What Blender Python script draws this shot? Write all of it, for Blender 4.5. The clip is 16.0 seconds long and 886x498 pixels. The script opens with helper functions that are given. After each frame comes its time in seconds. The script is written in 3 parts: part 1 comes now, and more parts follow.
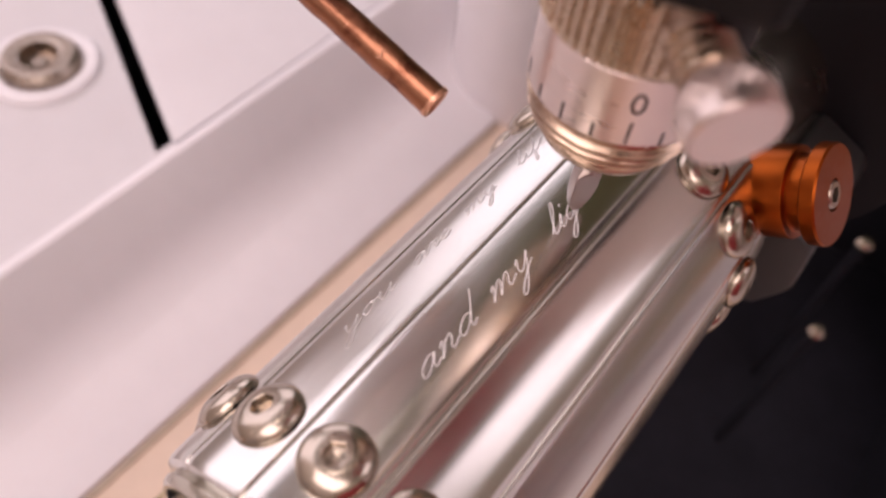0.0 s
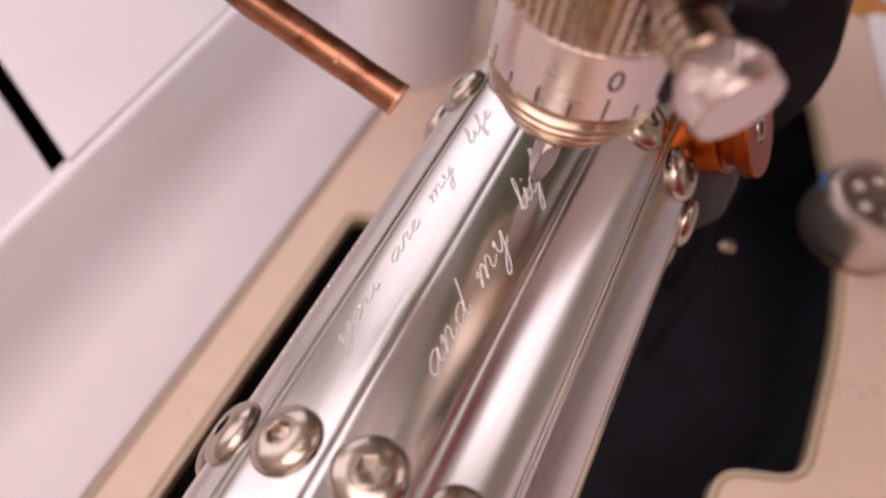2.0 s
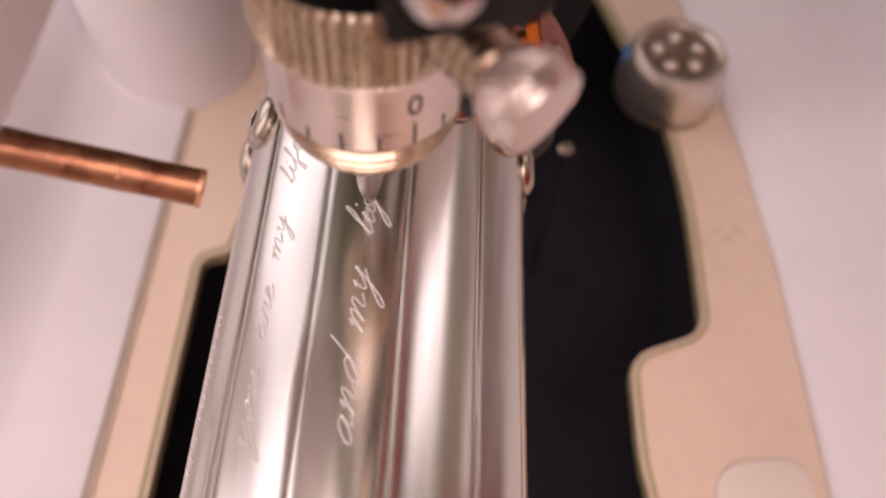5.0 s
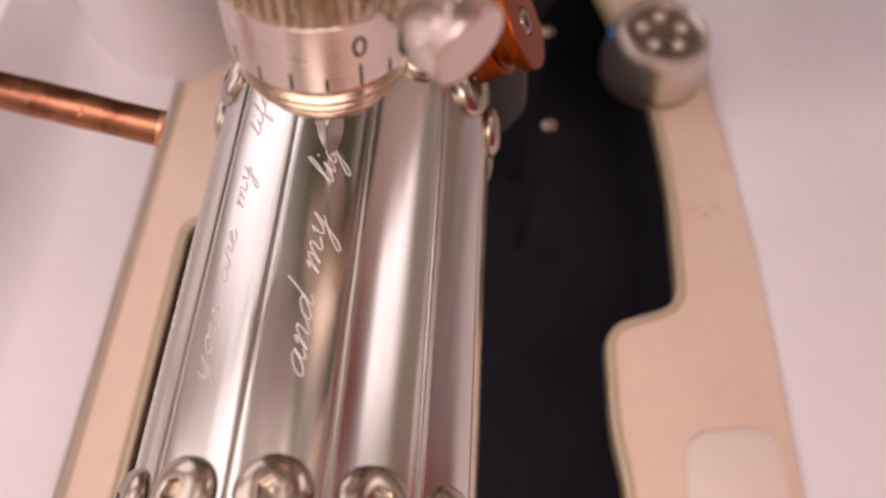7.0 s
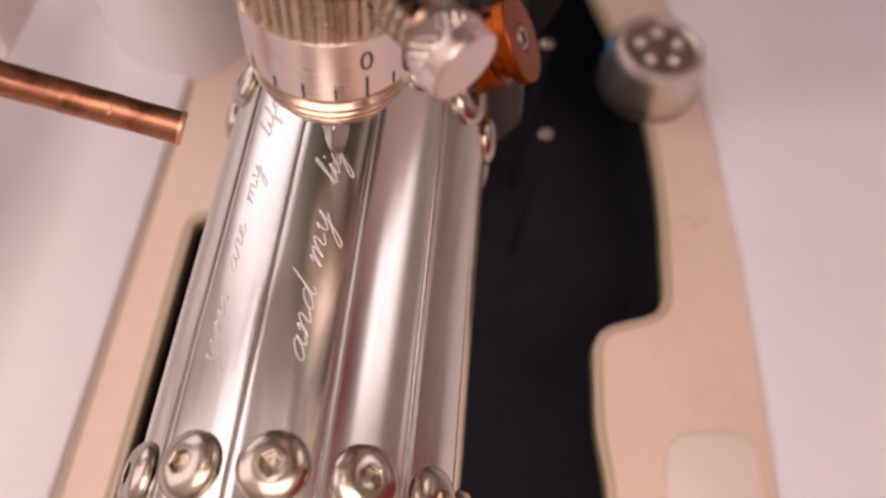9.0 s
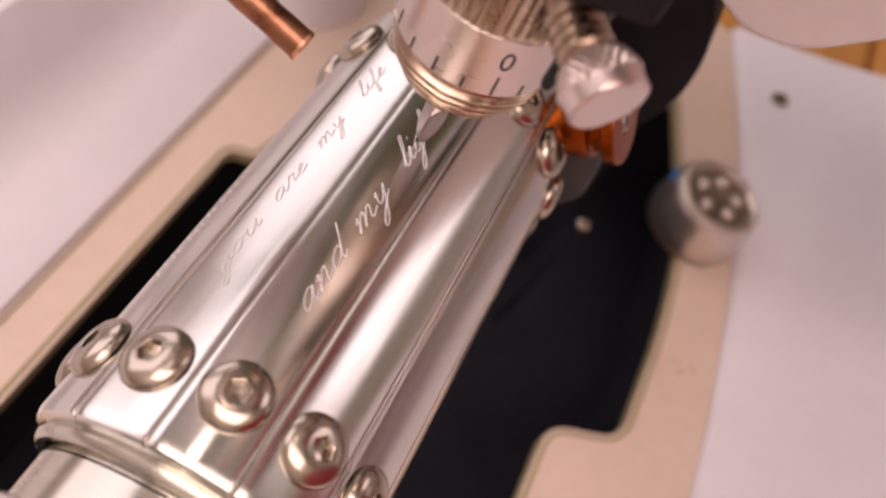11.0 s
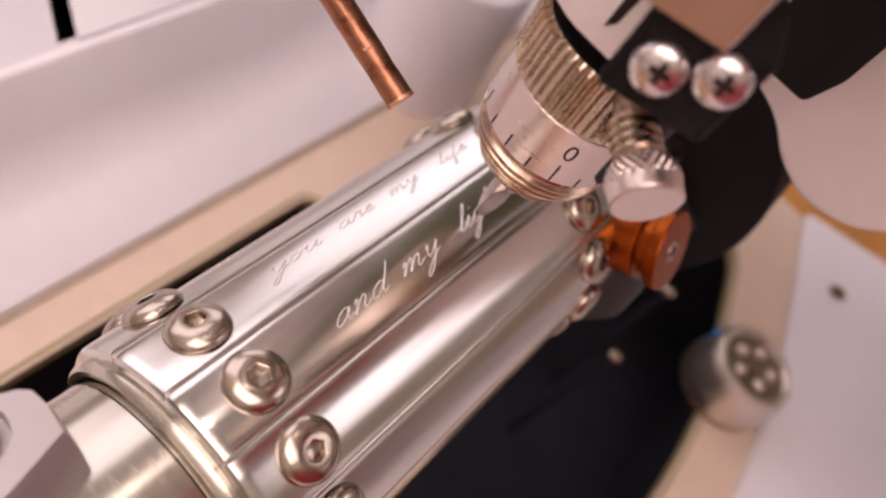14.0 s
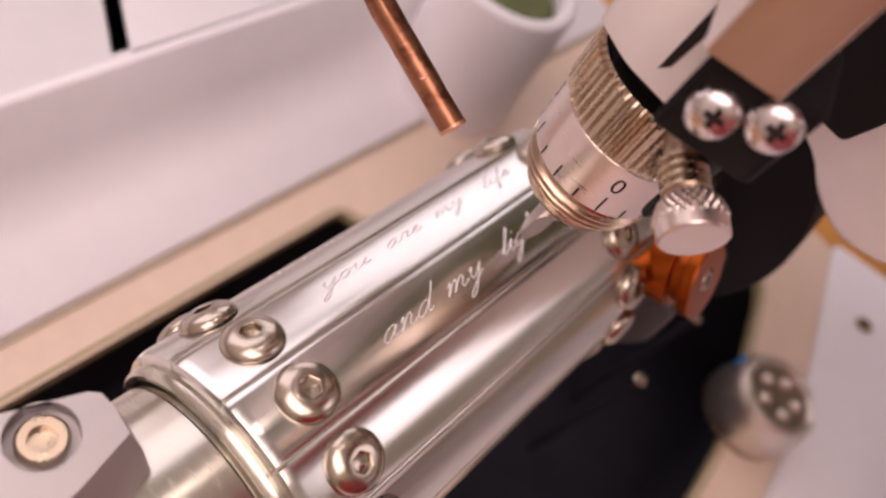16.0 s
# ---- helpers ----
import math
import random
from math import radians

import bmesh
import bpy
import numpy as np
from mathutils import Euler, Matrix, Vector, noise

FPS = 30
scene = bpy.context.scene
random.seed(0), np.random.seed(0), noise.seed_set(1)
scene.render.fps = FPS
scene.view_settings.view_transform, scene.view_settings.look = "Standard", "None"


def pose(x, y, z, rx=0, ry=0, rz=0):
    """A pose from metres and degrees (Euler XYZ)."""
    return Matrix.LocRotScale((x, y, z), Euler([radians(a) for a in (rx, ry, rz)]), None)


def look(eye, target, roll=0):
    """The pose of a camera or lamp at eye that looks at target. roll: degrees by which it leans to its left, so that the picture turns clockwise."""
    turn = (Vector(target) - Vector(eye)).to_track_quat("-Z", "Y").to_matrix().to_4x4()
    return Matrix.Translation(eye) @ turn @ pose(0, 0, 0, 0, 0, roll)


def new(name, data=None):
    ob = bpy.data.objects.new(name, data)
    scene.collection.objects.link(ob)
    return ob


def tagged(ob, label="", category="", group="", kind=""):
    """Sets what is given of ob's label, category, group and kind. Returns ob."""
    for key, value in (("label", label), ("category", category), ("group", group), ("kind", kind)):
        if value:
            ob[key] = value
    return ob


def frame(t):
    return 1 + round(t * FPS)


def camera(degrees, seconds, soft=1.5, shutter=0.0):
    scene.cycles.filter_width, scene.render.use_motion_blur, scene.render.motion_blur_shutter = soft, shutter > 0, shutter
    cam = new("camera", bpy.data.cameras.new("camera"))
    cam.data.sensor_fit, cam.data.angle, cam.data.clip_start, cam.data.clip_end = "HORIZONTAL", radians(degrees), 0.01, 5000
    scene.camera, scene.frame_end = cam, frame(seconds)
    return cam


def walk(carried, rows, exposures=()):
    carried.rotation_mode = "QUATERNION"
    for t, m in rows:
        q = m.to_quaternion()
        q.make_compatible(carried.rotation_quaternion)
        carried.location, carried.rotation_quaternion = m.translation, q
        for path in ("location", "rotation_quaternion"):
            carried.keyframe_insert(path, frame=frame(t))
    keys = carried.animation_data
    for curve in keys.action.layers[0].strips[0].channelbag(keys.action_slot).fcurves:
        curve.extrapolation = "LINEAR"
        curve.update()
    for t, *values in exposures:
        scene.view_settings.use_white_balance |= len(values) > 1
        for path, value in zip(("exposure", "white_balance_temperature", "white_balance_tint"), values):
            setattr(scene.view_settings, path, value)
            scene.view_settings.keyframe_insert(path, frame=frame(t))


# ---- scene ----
# A desktop engraving machine with a polished hilt in its rotary holder. Tube axis along +y at z = 0.
cam = camera(58.6, 16.0, soft=2.3)
cam.data.dof.use_dof = True
cam.data.dof.focus_distance = 0.090
cam.data.dof.aperture_fstop = 18.0
ROWS = [
    (0.0, 0.0183, -0.0184, 0.0884, 36.06, -4.73, 37.89),
    (0.5, 0.0086, -0.0188, 0.0870, 33.39, -6.87, 34.43),
    (1.0, 0.0020, -0.0173, 0.0900, 31.24, -8.43, 31.66),
    (1.5, 0.0045, -0.0196, 0.0907, 31.18, -8.18, 29.04),
    (2.0, 0.0079, -0.0209, 0.0899, 33.83, -6.25, 25.60),
    (2.5, 0.0081, -0.0224, 0.0935, 38.41, -0.86, 20.35),
    (3.0, 0.0128, -0.0224, 0.0927, 40.42, 4.22, 17.29),
    (3.5, 0.0155, -0.0187, 0.0909, 39.86, 6.39, 13.59),
    (4.0, 0.0083, -0.0132, 0.0877, 36.63, -1.44, 8.43),
    (4.5, 0.0054, -0.0127, 0.0912, 34.10, -3.12, 7.36),
    (5.0, 0.0062, -0.0111, 0.0923, 31.36, -2.70, 2.22),
    (7.5, 0.0127, -0.0174, 0.0933, 30.62, -3.03, 3.56),
    (8.0, 0.0139, -0.0169, 0.0916, 31.04, -2.88, 4.06),
    (8.5, 0.0160, -0.0177, 0.0984, 30.83, -2.40, 3.69),
    (9.0, 0.0121, -0.0205, 0.0987, 30.78, -4.01, 4.63),
    (11.5, 0.0061, -0.0274, 0.0937, 30.50, -20.16, 30.38),
    (12.0, 0.0050, -0.0302, 0.0960, 31.60, -20.55, 32.29),
    (12.5, 0.0064, -0.0304, 0.0966, 32.88, -20.84, 34.13),
    (13.0, 0.0067, -0.0319, 0.0966, 33.13, -21.60, 36.44),
    (13.5, 0.0096, -0.0337, 0.0993, 33.05, -22.31, 39.26),
    (14.0, 0.0123, -0.0330, 0.0980, 32.81, -23.15, 42.04),
    (14.5, 0.0103, -0.0325, 0.0974, 32.24, -23.55, 43.70),
    (15.0, 0.0099, -0.0343, 0.0986, 32.57, -23.25, 44.47),
    (15.5, 0.0081, -0.0346, 0.1000, 32.26, -23.46, 44.66),
    (16.0, 0.0097, -0.0367, 0.0999, 32.64, -23.22, 44.90),
]
walk(cam, [(t, pose(x, y, z, rx, ry, rz)) for t, x, y, z, rx, ry, rz in ROWS],
     exposures=[(0.0, -0.04, 6950, 29), (3.0, 0.0, 7000, 29), (4.5, 0.03, 7300, 29), (9.0, 0.04, 7300, 29), (12.0, 0.0, 7250, 29), (16.0, 0.0, 7150, 29)])

BED = -0.0752      # top of the bed plate
R = 0.0193         # radius of the hilt
STRIPS = 13
STEP = 2 * math.pi / STRIPS
PHASE = radians(-2.6)
RING_FAR = 0.0571
TAU = 2 * math.pi

# ---- light ----
world = bpy.data.worlds.new("room_air")
world.use_nodes = True
scene.world = world
world.node_tree.nodes["Background"].inputs[0].default_value = (0.9, 0.92, 1.0, 1)
world.node_tree.nodes["Background"].inputs[1].default_value = 0.02


def area_lamp(name, eye, target, w, h, power, colour):
    data = bpy.data.lights.new(name, "AREA")
    data.shape, data.size, data.size_y, data.energy, data.color = "RECTANGLE", w, h, power, colour
    ob = new(name, data)
    ob.matrix_world = look(eye, target)
    return ob


area_lamp("ceiling_lamp_light", (0.10, -0.86, 1.40), (0.10, -0.86, 0), 1.7, 1.2, 23.2, (1.0, 0.942, 0.918))
# added unseen strip light, draws the bright streak along the hilt
area_lamp("streak_light", (-0.30, 0.75, 1.40), (-0.30, 0.75, 0), 0.12, 1.6, 4, (1.0, 0.95, 0.90))
# two added unseen panels: lavender reflections on the strips, fill for the apron
area_lamp("west_fill_light", (-0.97, 0.65, 0.72), (0, 0.65, 0.72), 1.9, 1.34, 13.5, (0.85, 0.89, 1.0))
area_lamp("east_fill_light", (1.02, 1.02, 1.06), (0, 1.02, 1.06), 1.0, 0.60, 4.0, (0.93, 0.91, 1.0))


# ---- materials ----
def material(name, colour, rough=0.5, metal=0.0, grain=None, amount=0.08, bump=0.0, stretch=(1, 1, 1), spots=None, spot_colour=None,
             spot_rough=None, coat=0.0, rough_var=0.0, spot_edge=(0.58, 0.7), turned=0.0):
    """Principled surface with grain at two scales, fine relief and optional stains."""
    m = bpy.data.materials.new(name)
    m.use_nodes = True
    nt = m.node_tree
    n, l = nt.nodes, nt.links
    b = n["Principled BSDF"]
    b.inputs["Metallic"].default_value = metal
    b.inputs["Roughness"].default_value = rough
    b.inputs["Coat Weight"].default_value = coat
    c = (*colour, 1)
    b.inputs["Base Color"].default_value = c
    if turned:      # lathe-turned round the object's y axis: highlights run along it
        tn = n.new("ShaderNodeTangent")
        tn.direction_type, tn.axis = "RADIAL", "Y"
        l.new(tn.outputs["Tangent"], b.inputs["Tangent"])
        b.inputs["Anisotropic"].default_value = turned
        b.inputs["Anisotropic Rotation"].default_value = 0.25
    if grain:
        tc = n.new("ShaderNodeTexCoord")
        mp = n.new("ShaderNodeMapping")
        mp.inputs["Scale"].default_value = stretch
        l.new(tc.outputs["Object"], mp.inputs["Vector"])
        a = n.new("ShaderNodeTexNoise")
        a.inputs["Scale"].default_value = grain
        a.inputs["Detail"].default_value = 5
        l.new(mp.outputs["Vector"], a.inputs["Vector"])
        wide = n.new("ShaderNodeTexNoise")
        wide.inputs["Scale"].default_value = grain / 14
        wide.inputs["Detail"].default_value = 3
        l.new(tc.outputs["Object"], wide.inputs["Vector"])
        mean = n.new("ShaderNodeMath")
        mean.operation = "ADD"
        l.new(a.outputs["Fac"], mean.inputs[0])
        l.new(wide.outputs["Fac"], mean.inputs[1])
        ramp = n.new("ShaderNodeMapRange")
        ramp.inputs["From Min"].default_value, ramp.inputs["From Max"].default_value = 0.6, 1.4
        ramp.inputs["To Min"].default_value, ramp.inputs["To Max"].default_value = 1 - amount, 1 + amount
        l.new(mean.outputs[0], ramp.inputs["Value"])
        mul = n.new("ShaderNodeMix")
        mul.data_type, mul.blend_type = "RGBA", "MULTIPLY"
        mul.inputs["Factor"].default_value = 1
        mul.inputs["A"].default_value = c
        l.new(ramp.outputs[0], mul.inputs["B"])
        out = mul.outputs["Result"]
        if spots:
            s = n.new("ShaderNodeTexNoise")
            s.inputs["Scale"].default_value = spots
            s.inputs["Detail"].default_value = 6
            s.inputs["Roughness"].default_value = 0.65
            l.new(tc.outputs["Object"], s.inputs["Vector"])
            sr = n.new("ShaderNodeMapRange")
            sr.inputs["From Min"].default_value, sr.inputs["From Max"].default_value = spot_edge
            l.new(s.outputs["Fac"], sr.inputs["Value"])
            mx = n.new("ShaderNodeMix")
            mx.data_type = "RGBA"
            l.new(sr.outputs[0], mx.inputs["Factor"])
            l.new(out, mx.inputs["A"])
            mx.inputs["B"].default_value = (*spot_colour, 1)
            out = mx.outputs["Result"]
        l.new(out, b.inputs["Base Color"])
        if rough_var:
            rr = n.new("ShaderNodeMapRange")
            rr.inputs["From Min"].default_value, rr.inputs["From Max"].default_value = 0.6, 1.4
            rr.inputs["To Min"].default_value, rr.inputs["To Max"].default_value = max(0.02, rough - rough_var), rough + rough_var
            l.new(mean.outputs[0], rr.inputs["Value"])
            l.new(rr.outputs[0], b.inputs["Roughness"])
        if bump:
            bp = n.new("ShaderNodeBump")
            bp.inputs["Strength"].default_value = 1
            bp.inputs["Distance"].default_value = bump
            l.new(a.outputs["Fac"], bp.inputs["Height"])
            l.new(bp.outputs["Normal"], b.inputs["Normal"])
    return m


ALU = material("polished_aluminium", (0.67, 0.645, 0.595), 0.21, 1, 900, 0.05, 0.0000003, (1, 0.02, 1), rough_var=0.06, turned=0.8)
ALU_TURNED = material("turned_aluminium", (0.58, 0.54, 0.46), 0.24, 1, 1500, 0.05, 0.0000015, (0.1, 1, 0.1), rough_var=0.06, turned=0.6)
ALU_JAW = material("milled_aluminium", (0.52, 0.49, 0.485), 0.5, 1, 1200, 0.05, 0.000004, (1, 0.15, 1), rough_var=0.08)
STEEL = material("polished_steel", (0.48, 0.41, 0.335), 0.24, 1, 700, 0.05, 0.0000012, rough_var=0.05)
STEEL_PALE = material("zinc_plated_steel", (0.66, 0.61, 0.60), 0.27, 1, 700, 0.06, 0.000002, rough_var=0.06)
STEEL_DARK = material("dull_steel", (0.42, 0.35, 0.29), 0.30, 1, 900, 0.12, 0.000002, rough_var=0.08)
CHROME = material("chrome", (0.72, 0.65, 0.58), 0.36, 1, 260, 0.05, 0.000003, rough_var=0.05)
NICKEL = material("warm_nickel", (0.53, 0.43, 0.33), 0.29, 1, 900, 0.07, 0.000002, rough_var=0.08)
# nickel with the nose's brown reflections put into the colour
NICKEL_REFLECT = material("nickel_with_brown_reflection", (0.58, 0.44, 0.33), 0.24, 1, 900, 0.08, 0.000002, rough_var=0.08)
NICKEL_BAND = material("satin_nickel", (0.72, 0.61, 0.56), 0.30, 1, 1600, 0.04, 0.000002, (0.15, 0.15, 1), rough_var=0.06)
CARBIDE = material("ground_carbide", (0.50, 0.43, 0.41), 0.30, 1, 1200, 0.06, 0.000002, rough_var=0.06)
# warm brown shade of the slide block's front, put into a colour
WARM_SHADE = material("brown_warm_shade", (0.46, 0.30, 0.21), 0.48, 0.6, 500, 0.08, 0.000004, (1, 1, 0.1), rough_var=0.08)
COPPER = material("copper", (0.42, 0.19, 0.11), 0.38, 1, 330, 0.22, 0.00008, (1, 1, 1), 420, (0.20, 0.07, 0.04), rough_var=0.12, spot_edge=(0.48, 0.66))
COPPER_CUT = material("sawn_copper", (0.80, 0.45, 0.30), 0.4, 1, 1500, 0.15, 0.000004)
ORANGE = material("orange_anodised_aluminium", (0.33, 0.068, 0.010), 0.36, 1, 900, 0.08, 0.000003, rough_var=0.07)
WHITE = material("white_powder_coat", (0.80, 0.770, 0.795), 0.42, 0, 160, 0.03, 0.000012, spots=40, spot_colour=(0.75, 0.71, 0.73), spot_edge=(0.55, 0.85))
# WHITE again, greyer: the panels' dimmer light is put into the colour
WHITE_SHADED = material("white_coat_shaded", (0.69, 0.665, 0.685), 0.42, 0, 160, 0.03, 0.000012, spots=40, spot_colour=(0.65, 0.615, 0.63), spot_edge=(0.55, 0.85))
WHITE_CAST = material("white_enamel", (0.80, 0.74, 0.73), 0.34, 0, 240, 0.04, 0.00003, spots=330, spot_colour=(0.20, 0.15, 0.12), spot_edge=(0.73, 0.78))
CREAM = material("cream_anodised_plate", (0.74, 0.58, 0.46), 0.5, 0, 300, 0.05, 0.00001, spots=55, spot_colour=(0.62, 0.47, 0.38), spot_edge=(0.58, 0.85))
PAD = material("off_white_enamel", (0.78, 0.68, 0.61), 0.5, 0, 160, 0.03, 0.000012, spots=40, spot_colour=(0.72, 0.61, 0.54), spot_edge=(0.55, 0.85))
CREAM_EDGE = material("olive_cut_edge", (0.36, 0.30, 0.16), 0.5, 0, 500, 0.15)
# colour of the soft shade at the foot of the flank
FOOT_SHADE = material("putty_foot_shade", (0.55, 0.46, 0.36), 0.7, 0, 300, 0.12)
BLACK = material("black_felt", (0.017, 0.0163, 0.022), 0.9, 0, 800, 0.3, 0.00003)
BLACK_PLASTIC = material("black_plastic", (0.007, 0.0065, 0.007), 0.5, 0, 900, 0.2, 0.000008, rough_var=0.1)
BLACK_CHUCK = material("black_oxide_steel", (0.011, 0.010, 0.012), 0.6, 0, 900, 0.2, 0.000006, rough_var=0.1)
GREY = material("grey_anodised", (0.060, 0.056, 0.057), 0.45, 0.2, 700, 0.1, 0.000004, rough_var=0.1)
# ink of the dial, and painted shade of small holes and recesses
INK_SHADE = material("black_ink_and_recess_shade", (0.02, 0.014, 0.012), 0.6, 0, 2000, 0.2)
PENCIL = material("faded_pencil", (0.52, 0.36, 0.29), 0.7, 0, 900, 0.1)
CUT = material("fresh_cut_aluminium", (0.95, 0.93, 0.90), 0.45, 0.5, 2500, 0.05)
# shade inside the engraved grooves, painted as a darker metal
CUT_DARK = material("groove_shadow_metal", (0.34, 0.31, 0.30), 0.38, 1, 2500, 0.1)
WOOD = material("oiled_wood", (0.55, 0.24, 0.06), 0.45, 0, 60, 0.35, 0.0003, (1, 0.08, 1), rough_var=0.1)
WALL = material("warm_wall_paint", (0.62, 0.58, 0.55), 0.8, 0, 30, 0.04, 0.0004)
WALL_DARK = material("olive_wall_paint", (0.13, 0.135, 0.10), 0.8, 0, 30, 0.06, 0.0004)
WALL_TAN = material("olive_grey_wall_paint", (0.36, 0.34, 0.28), 0.8, 0, 30, 0.05, 0.0004)
# ceiling greyed to lower the mid tones reflected in the hilt
CEILING = material("darkened_ceiling_paint", (0.38, 0.36, 0.33), 0.85, 0, 30, 0.03, 0.0004)
FLOOR = material("brown_floor", (0.16, 0.10, 0.07), 0.6, 0, 20, 0.3, 0.0005, (1, 0.1, 1))
RED = material("red_plastic", (0.38, 0.025, 0.035), 0.4, 0, 60, 0.06)
BLUE = material("plain_blue", (0.05, 0.22, 0.55), 0.35, 0, 300, 0.1)
BEAM = material("grey_green_hammer_paint", (0.130, 0.160, 0.075), 0.55, 0, 300, 0.15, 0.00005)
ARM = material("white_hammer_paint", (0.78, 0.75, 0.78), 0.5, 0, 300, 0.1, 0.00005)
GREEN = material("olive_foam", (0.10, 0.12, 0.04), 0.8, 0, 300, 0.3)


for dull in (BLACK, BLACK_PLASTIC, BLACK_CHUCK, INK_SHADE):
    dull.node_tree.nodes["Principled BSDF"].inputs["Specular IOR Level"].default_value = 0.18


# ---- mesh helpers ----
def part(name, bm, mat, parent=None, label="", smooth=30):
    """One mesh object from bm, under parent when given."""
    bmesh.ops.recalc_face_normals(bm, faces=bm.faces)
    me = bpy.data.meshes.new(name)
    for f in bm.faces:
        f.smooth = smooth > 0
    if smooth:
        lim = radians(smooth)
        for e in bm.edges:
            if len(e.link_faces) == 2 and e.calc_face_angle(0) > lim:
                e.smooth = False
    bm.to_mesh(me)
    bm.free()
    me.materials.append(mat)
    ob = new(name, me)
    if parent is not None:
        ob.parent = parent
        ob.matrix_parent_inverse = parent.matrix_world.inverted()
    if label:
        ob["label"] = label
    return ob


def empty(name, at, label, category, group="", kind=""):
    ob = new(name)
    ob.empty_display_size = 0.005
    ob.location = at
    ob.matrix_world = Matrix.Translation(at)
    return tagged(ob, label, category, group, kind)


def lathe(profile, seg=48, m=None, bm=None, close=True):
    """Turn (radius, height) points round local z; m places the result."""
    bm = bm or bmesh.new()
    m = m or Matrix()
    rings = []
    for r, h in profile:
        if r < 1e-7:
            rings.append([bm.verts.new(m @ Vector((0, 0, h)))])
        else:
            rings.append([bm.verts.new(m @ Vector((r * math.cos(TAU * i / seg), r * math.sin(TAU * i / seg), h))) for i in range(seg)])
    for a, b in zip(rings, rings[1:]):
        for i in range(seg):
            j = (i + 1) % seg
            if len(a) == 1 and len(b) > 1:
                bm.faces.new((a[0], b[i], b[j]))
            elif len(b) == 1 and len(a) > 1:
                bm.faces.new((a[i], b[0], a[j]))
            elif len(a) > 1:
                bm.faces.new((a[i], b[i], b[j], a[j]))
    return bm


def prism(outline, z0, z1, m=None, bevel=0.0, bm=None, seg=2):
    """Straight prism over an outline in local xy."""
    own = bmesh.new()
    lo = [own.verts.new((x, y, z0)) for x, y in outline]
    hi = [own.verts.new((x, y, z1)) for x, y in outline]
    own.faces.new(lo[::-1])
    own.faces.new(hi)
    k = len(outline)
    for i in range(k):
        own.faces.new((lo[i], lo[(i + 1) % k], hi[(i + 1) % k], hi[i]))
    bmesh.ops.recalc_face_normals(own, faces=own.faces)
    if bevel:
        bmesh.ops.bevel(own, geom=[e for e in own.edges if e.calc_face_angle(0) > 0.3], offset=bevel, segments=seg, affect="EDGES", profile=0.5)
    if m:
        own.transform(m)
    if bm is None:
        return own
    me = bpy.data.meshes.new("t")
    own.to_mesh(me)
    own.free()
    bm.from_mesh(me)
    bpy.data.meshes.remove(me)
    return bm


def box(x0, y0, z0, x1, y1, z1, bevel=0.0, m=None, bm=None, seg=2):
    return prism([(x0, y0), (x1, y0), (x1, y1), (x0, y1)], z0, z1, m, bevel, bm, seg)


def tube_along(points, radius, seg=20, bm=None, hollow=0.0):
    """A round pipe through points, open ends closed by an inset when hollow."""
    bm = bm or bmesh.new()
    pts = [Vector(p) for p in points]
    rings, side = [], None
    for i, p in enumerate(pts):
        d = (pts[min(i + 1, len(pts) - 1)] - pts[max(i - 1, 0)]).normalized()
        if side is None:
            side = d.orthogonal().normalized()
        side = (side - d * side.dot(d)).normalized()
        up = d.cross(side)
        r = radius(i / (len(pts) - 1)) if callable(radius) else radius
        rings.append([bm.verts.new(p + (side * math.cos(TAU * k / seg) + up * math.sin(TAU * k / seg)) * r) for k in range(seg)])
    for a, b in zip(rings, rings[1:]):
        for k in range(seg):
            bm.faces.new((a[k], a[(k + 1) % seg], b[(k + 1) % seg], b[k]))
    if hollow:
        for ring, c, nxt in ((rings[0], pts[0], pts[1]), (rings[-1], pts[-1], pts[-2])):
            inward = (nxt - c).normalized()
            inner = [bm.verts.new(c + (v.co - c) * hollow) for v in ring]
            deep = [bm.verts.new(c + (v.co - c) * hollow + inward * radius_of(radius) * 3) for v in ring]
            for k in range(seg):
                j = (k + 1) % seg
                bm.faces.new((ring[k], ring[j], inner[j], inner[k]))
                bm.faces.new((inner[k], inner[j], deep[j], deep[k]))
            bm.faces.new(deep)
    else:
        bm.faces.new(rings[0])
        bm.faces.new(rings[-1])
    return bm


def radius_of(r):
    return r(0.5) if callable(r) else r


def rounded(points, radius, steps=5):
    """Outline with its corners rounded; radius may be a list."""
    out, k = [], len(points)
    for i in range(k):
        p, a, b = Vector(points[i]), Vector(points[i - 1]), Vector(points[(i + 1) % k])
        r = radius[i] if isinstance(radius, (list, tuple)) else radius
        if not r:
            out.append(tuple(p))
            continue
        u, v = (a - p), (b - p)
        r = min(r, u.length * 0.45, v.length * 0.45)
        s, e = p + u.normalized() * r, p + v.normalized() * r
        for q in range(steps + 1):
            t = q / steps
            out.append(tuple(s * (1 - t) ** 2 + p * 2 * t * (1 - t) + e * t * t))
    return out


def frame_from(axis, at):
    """Pose at a place with local z along axis."""
    return Matrix.Translation(at) @ Vector(axis).to_track_quat("Z", "Y").to_matrix().to_4x4()


def radial(angle, y, r):
    """Pose on the hilt: local z outward, at angle from the top towards +x."""
    return frame_from((math.sin(angle), 0, math.cos(angle)), (r * math.sin(angle), y, r * math.cos(angle)))


def text_mesh(body, size, shear=0.0, bevel=0.0, fill=True, spacing=1.0, thin=0.0):
    """Flat lettering as (verts, faces) in local xy."""
    cu = bpy.data.curves.new("lettering", "FONT")
    cu.body, cu.size, cu.shear = body, size, shear
    cu.resolution_u = 6
    cu.space_character = spacing
    cu.offset = thin
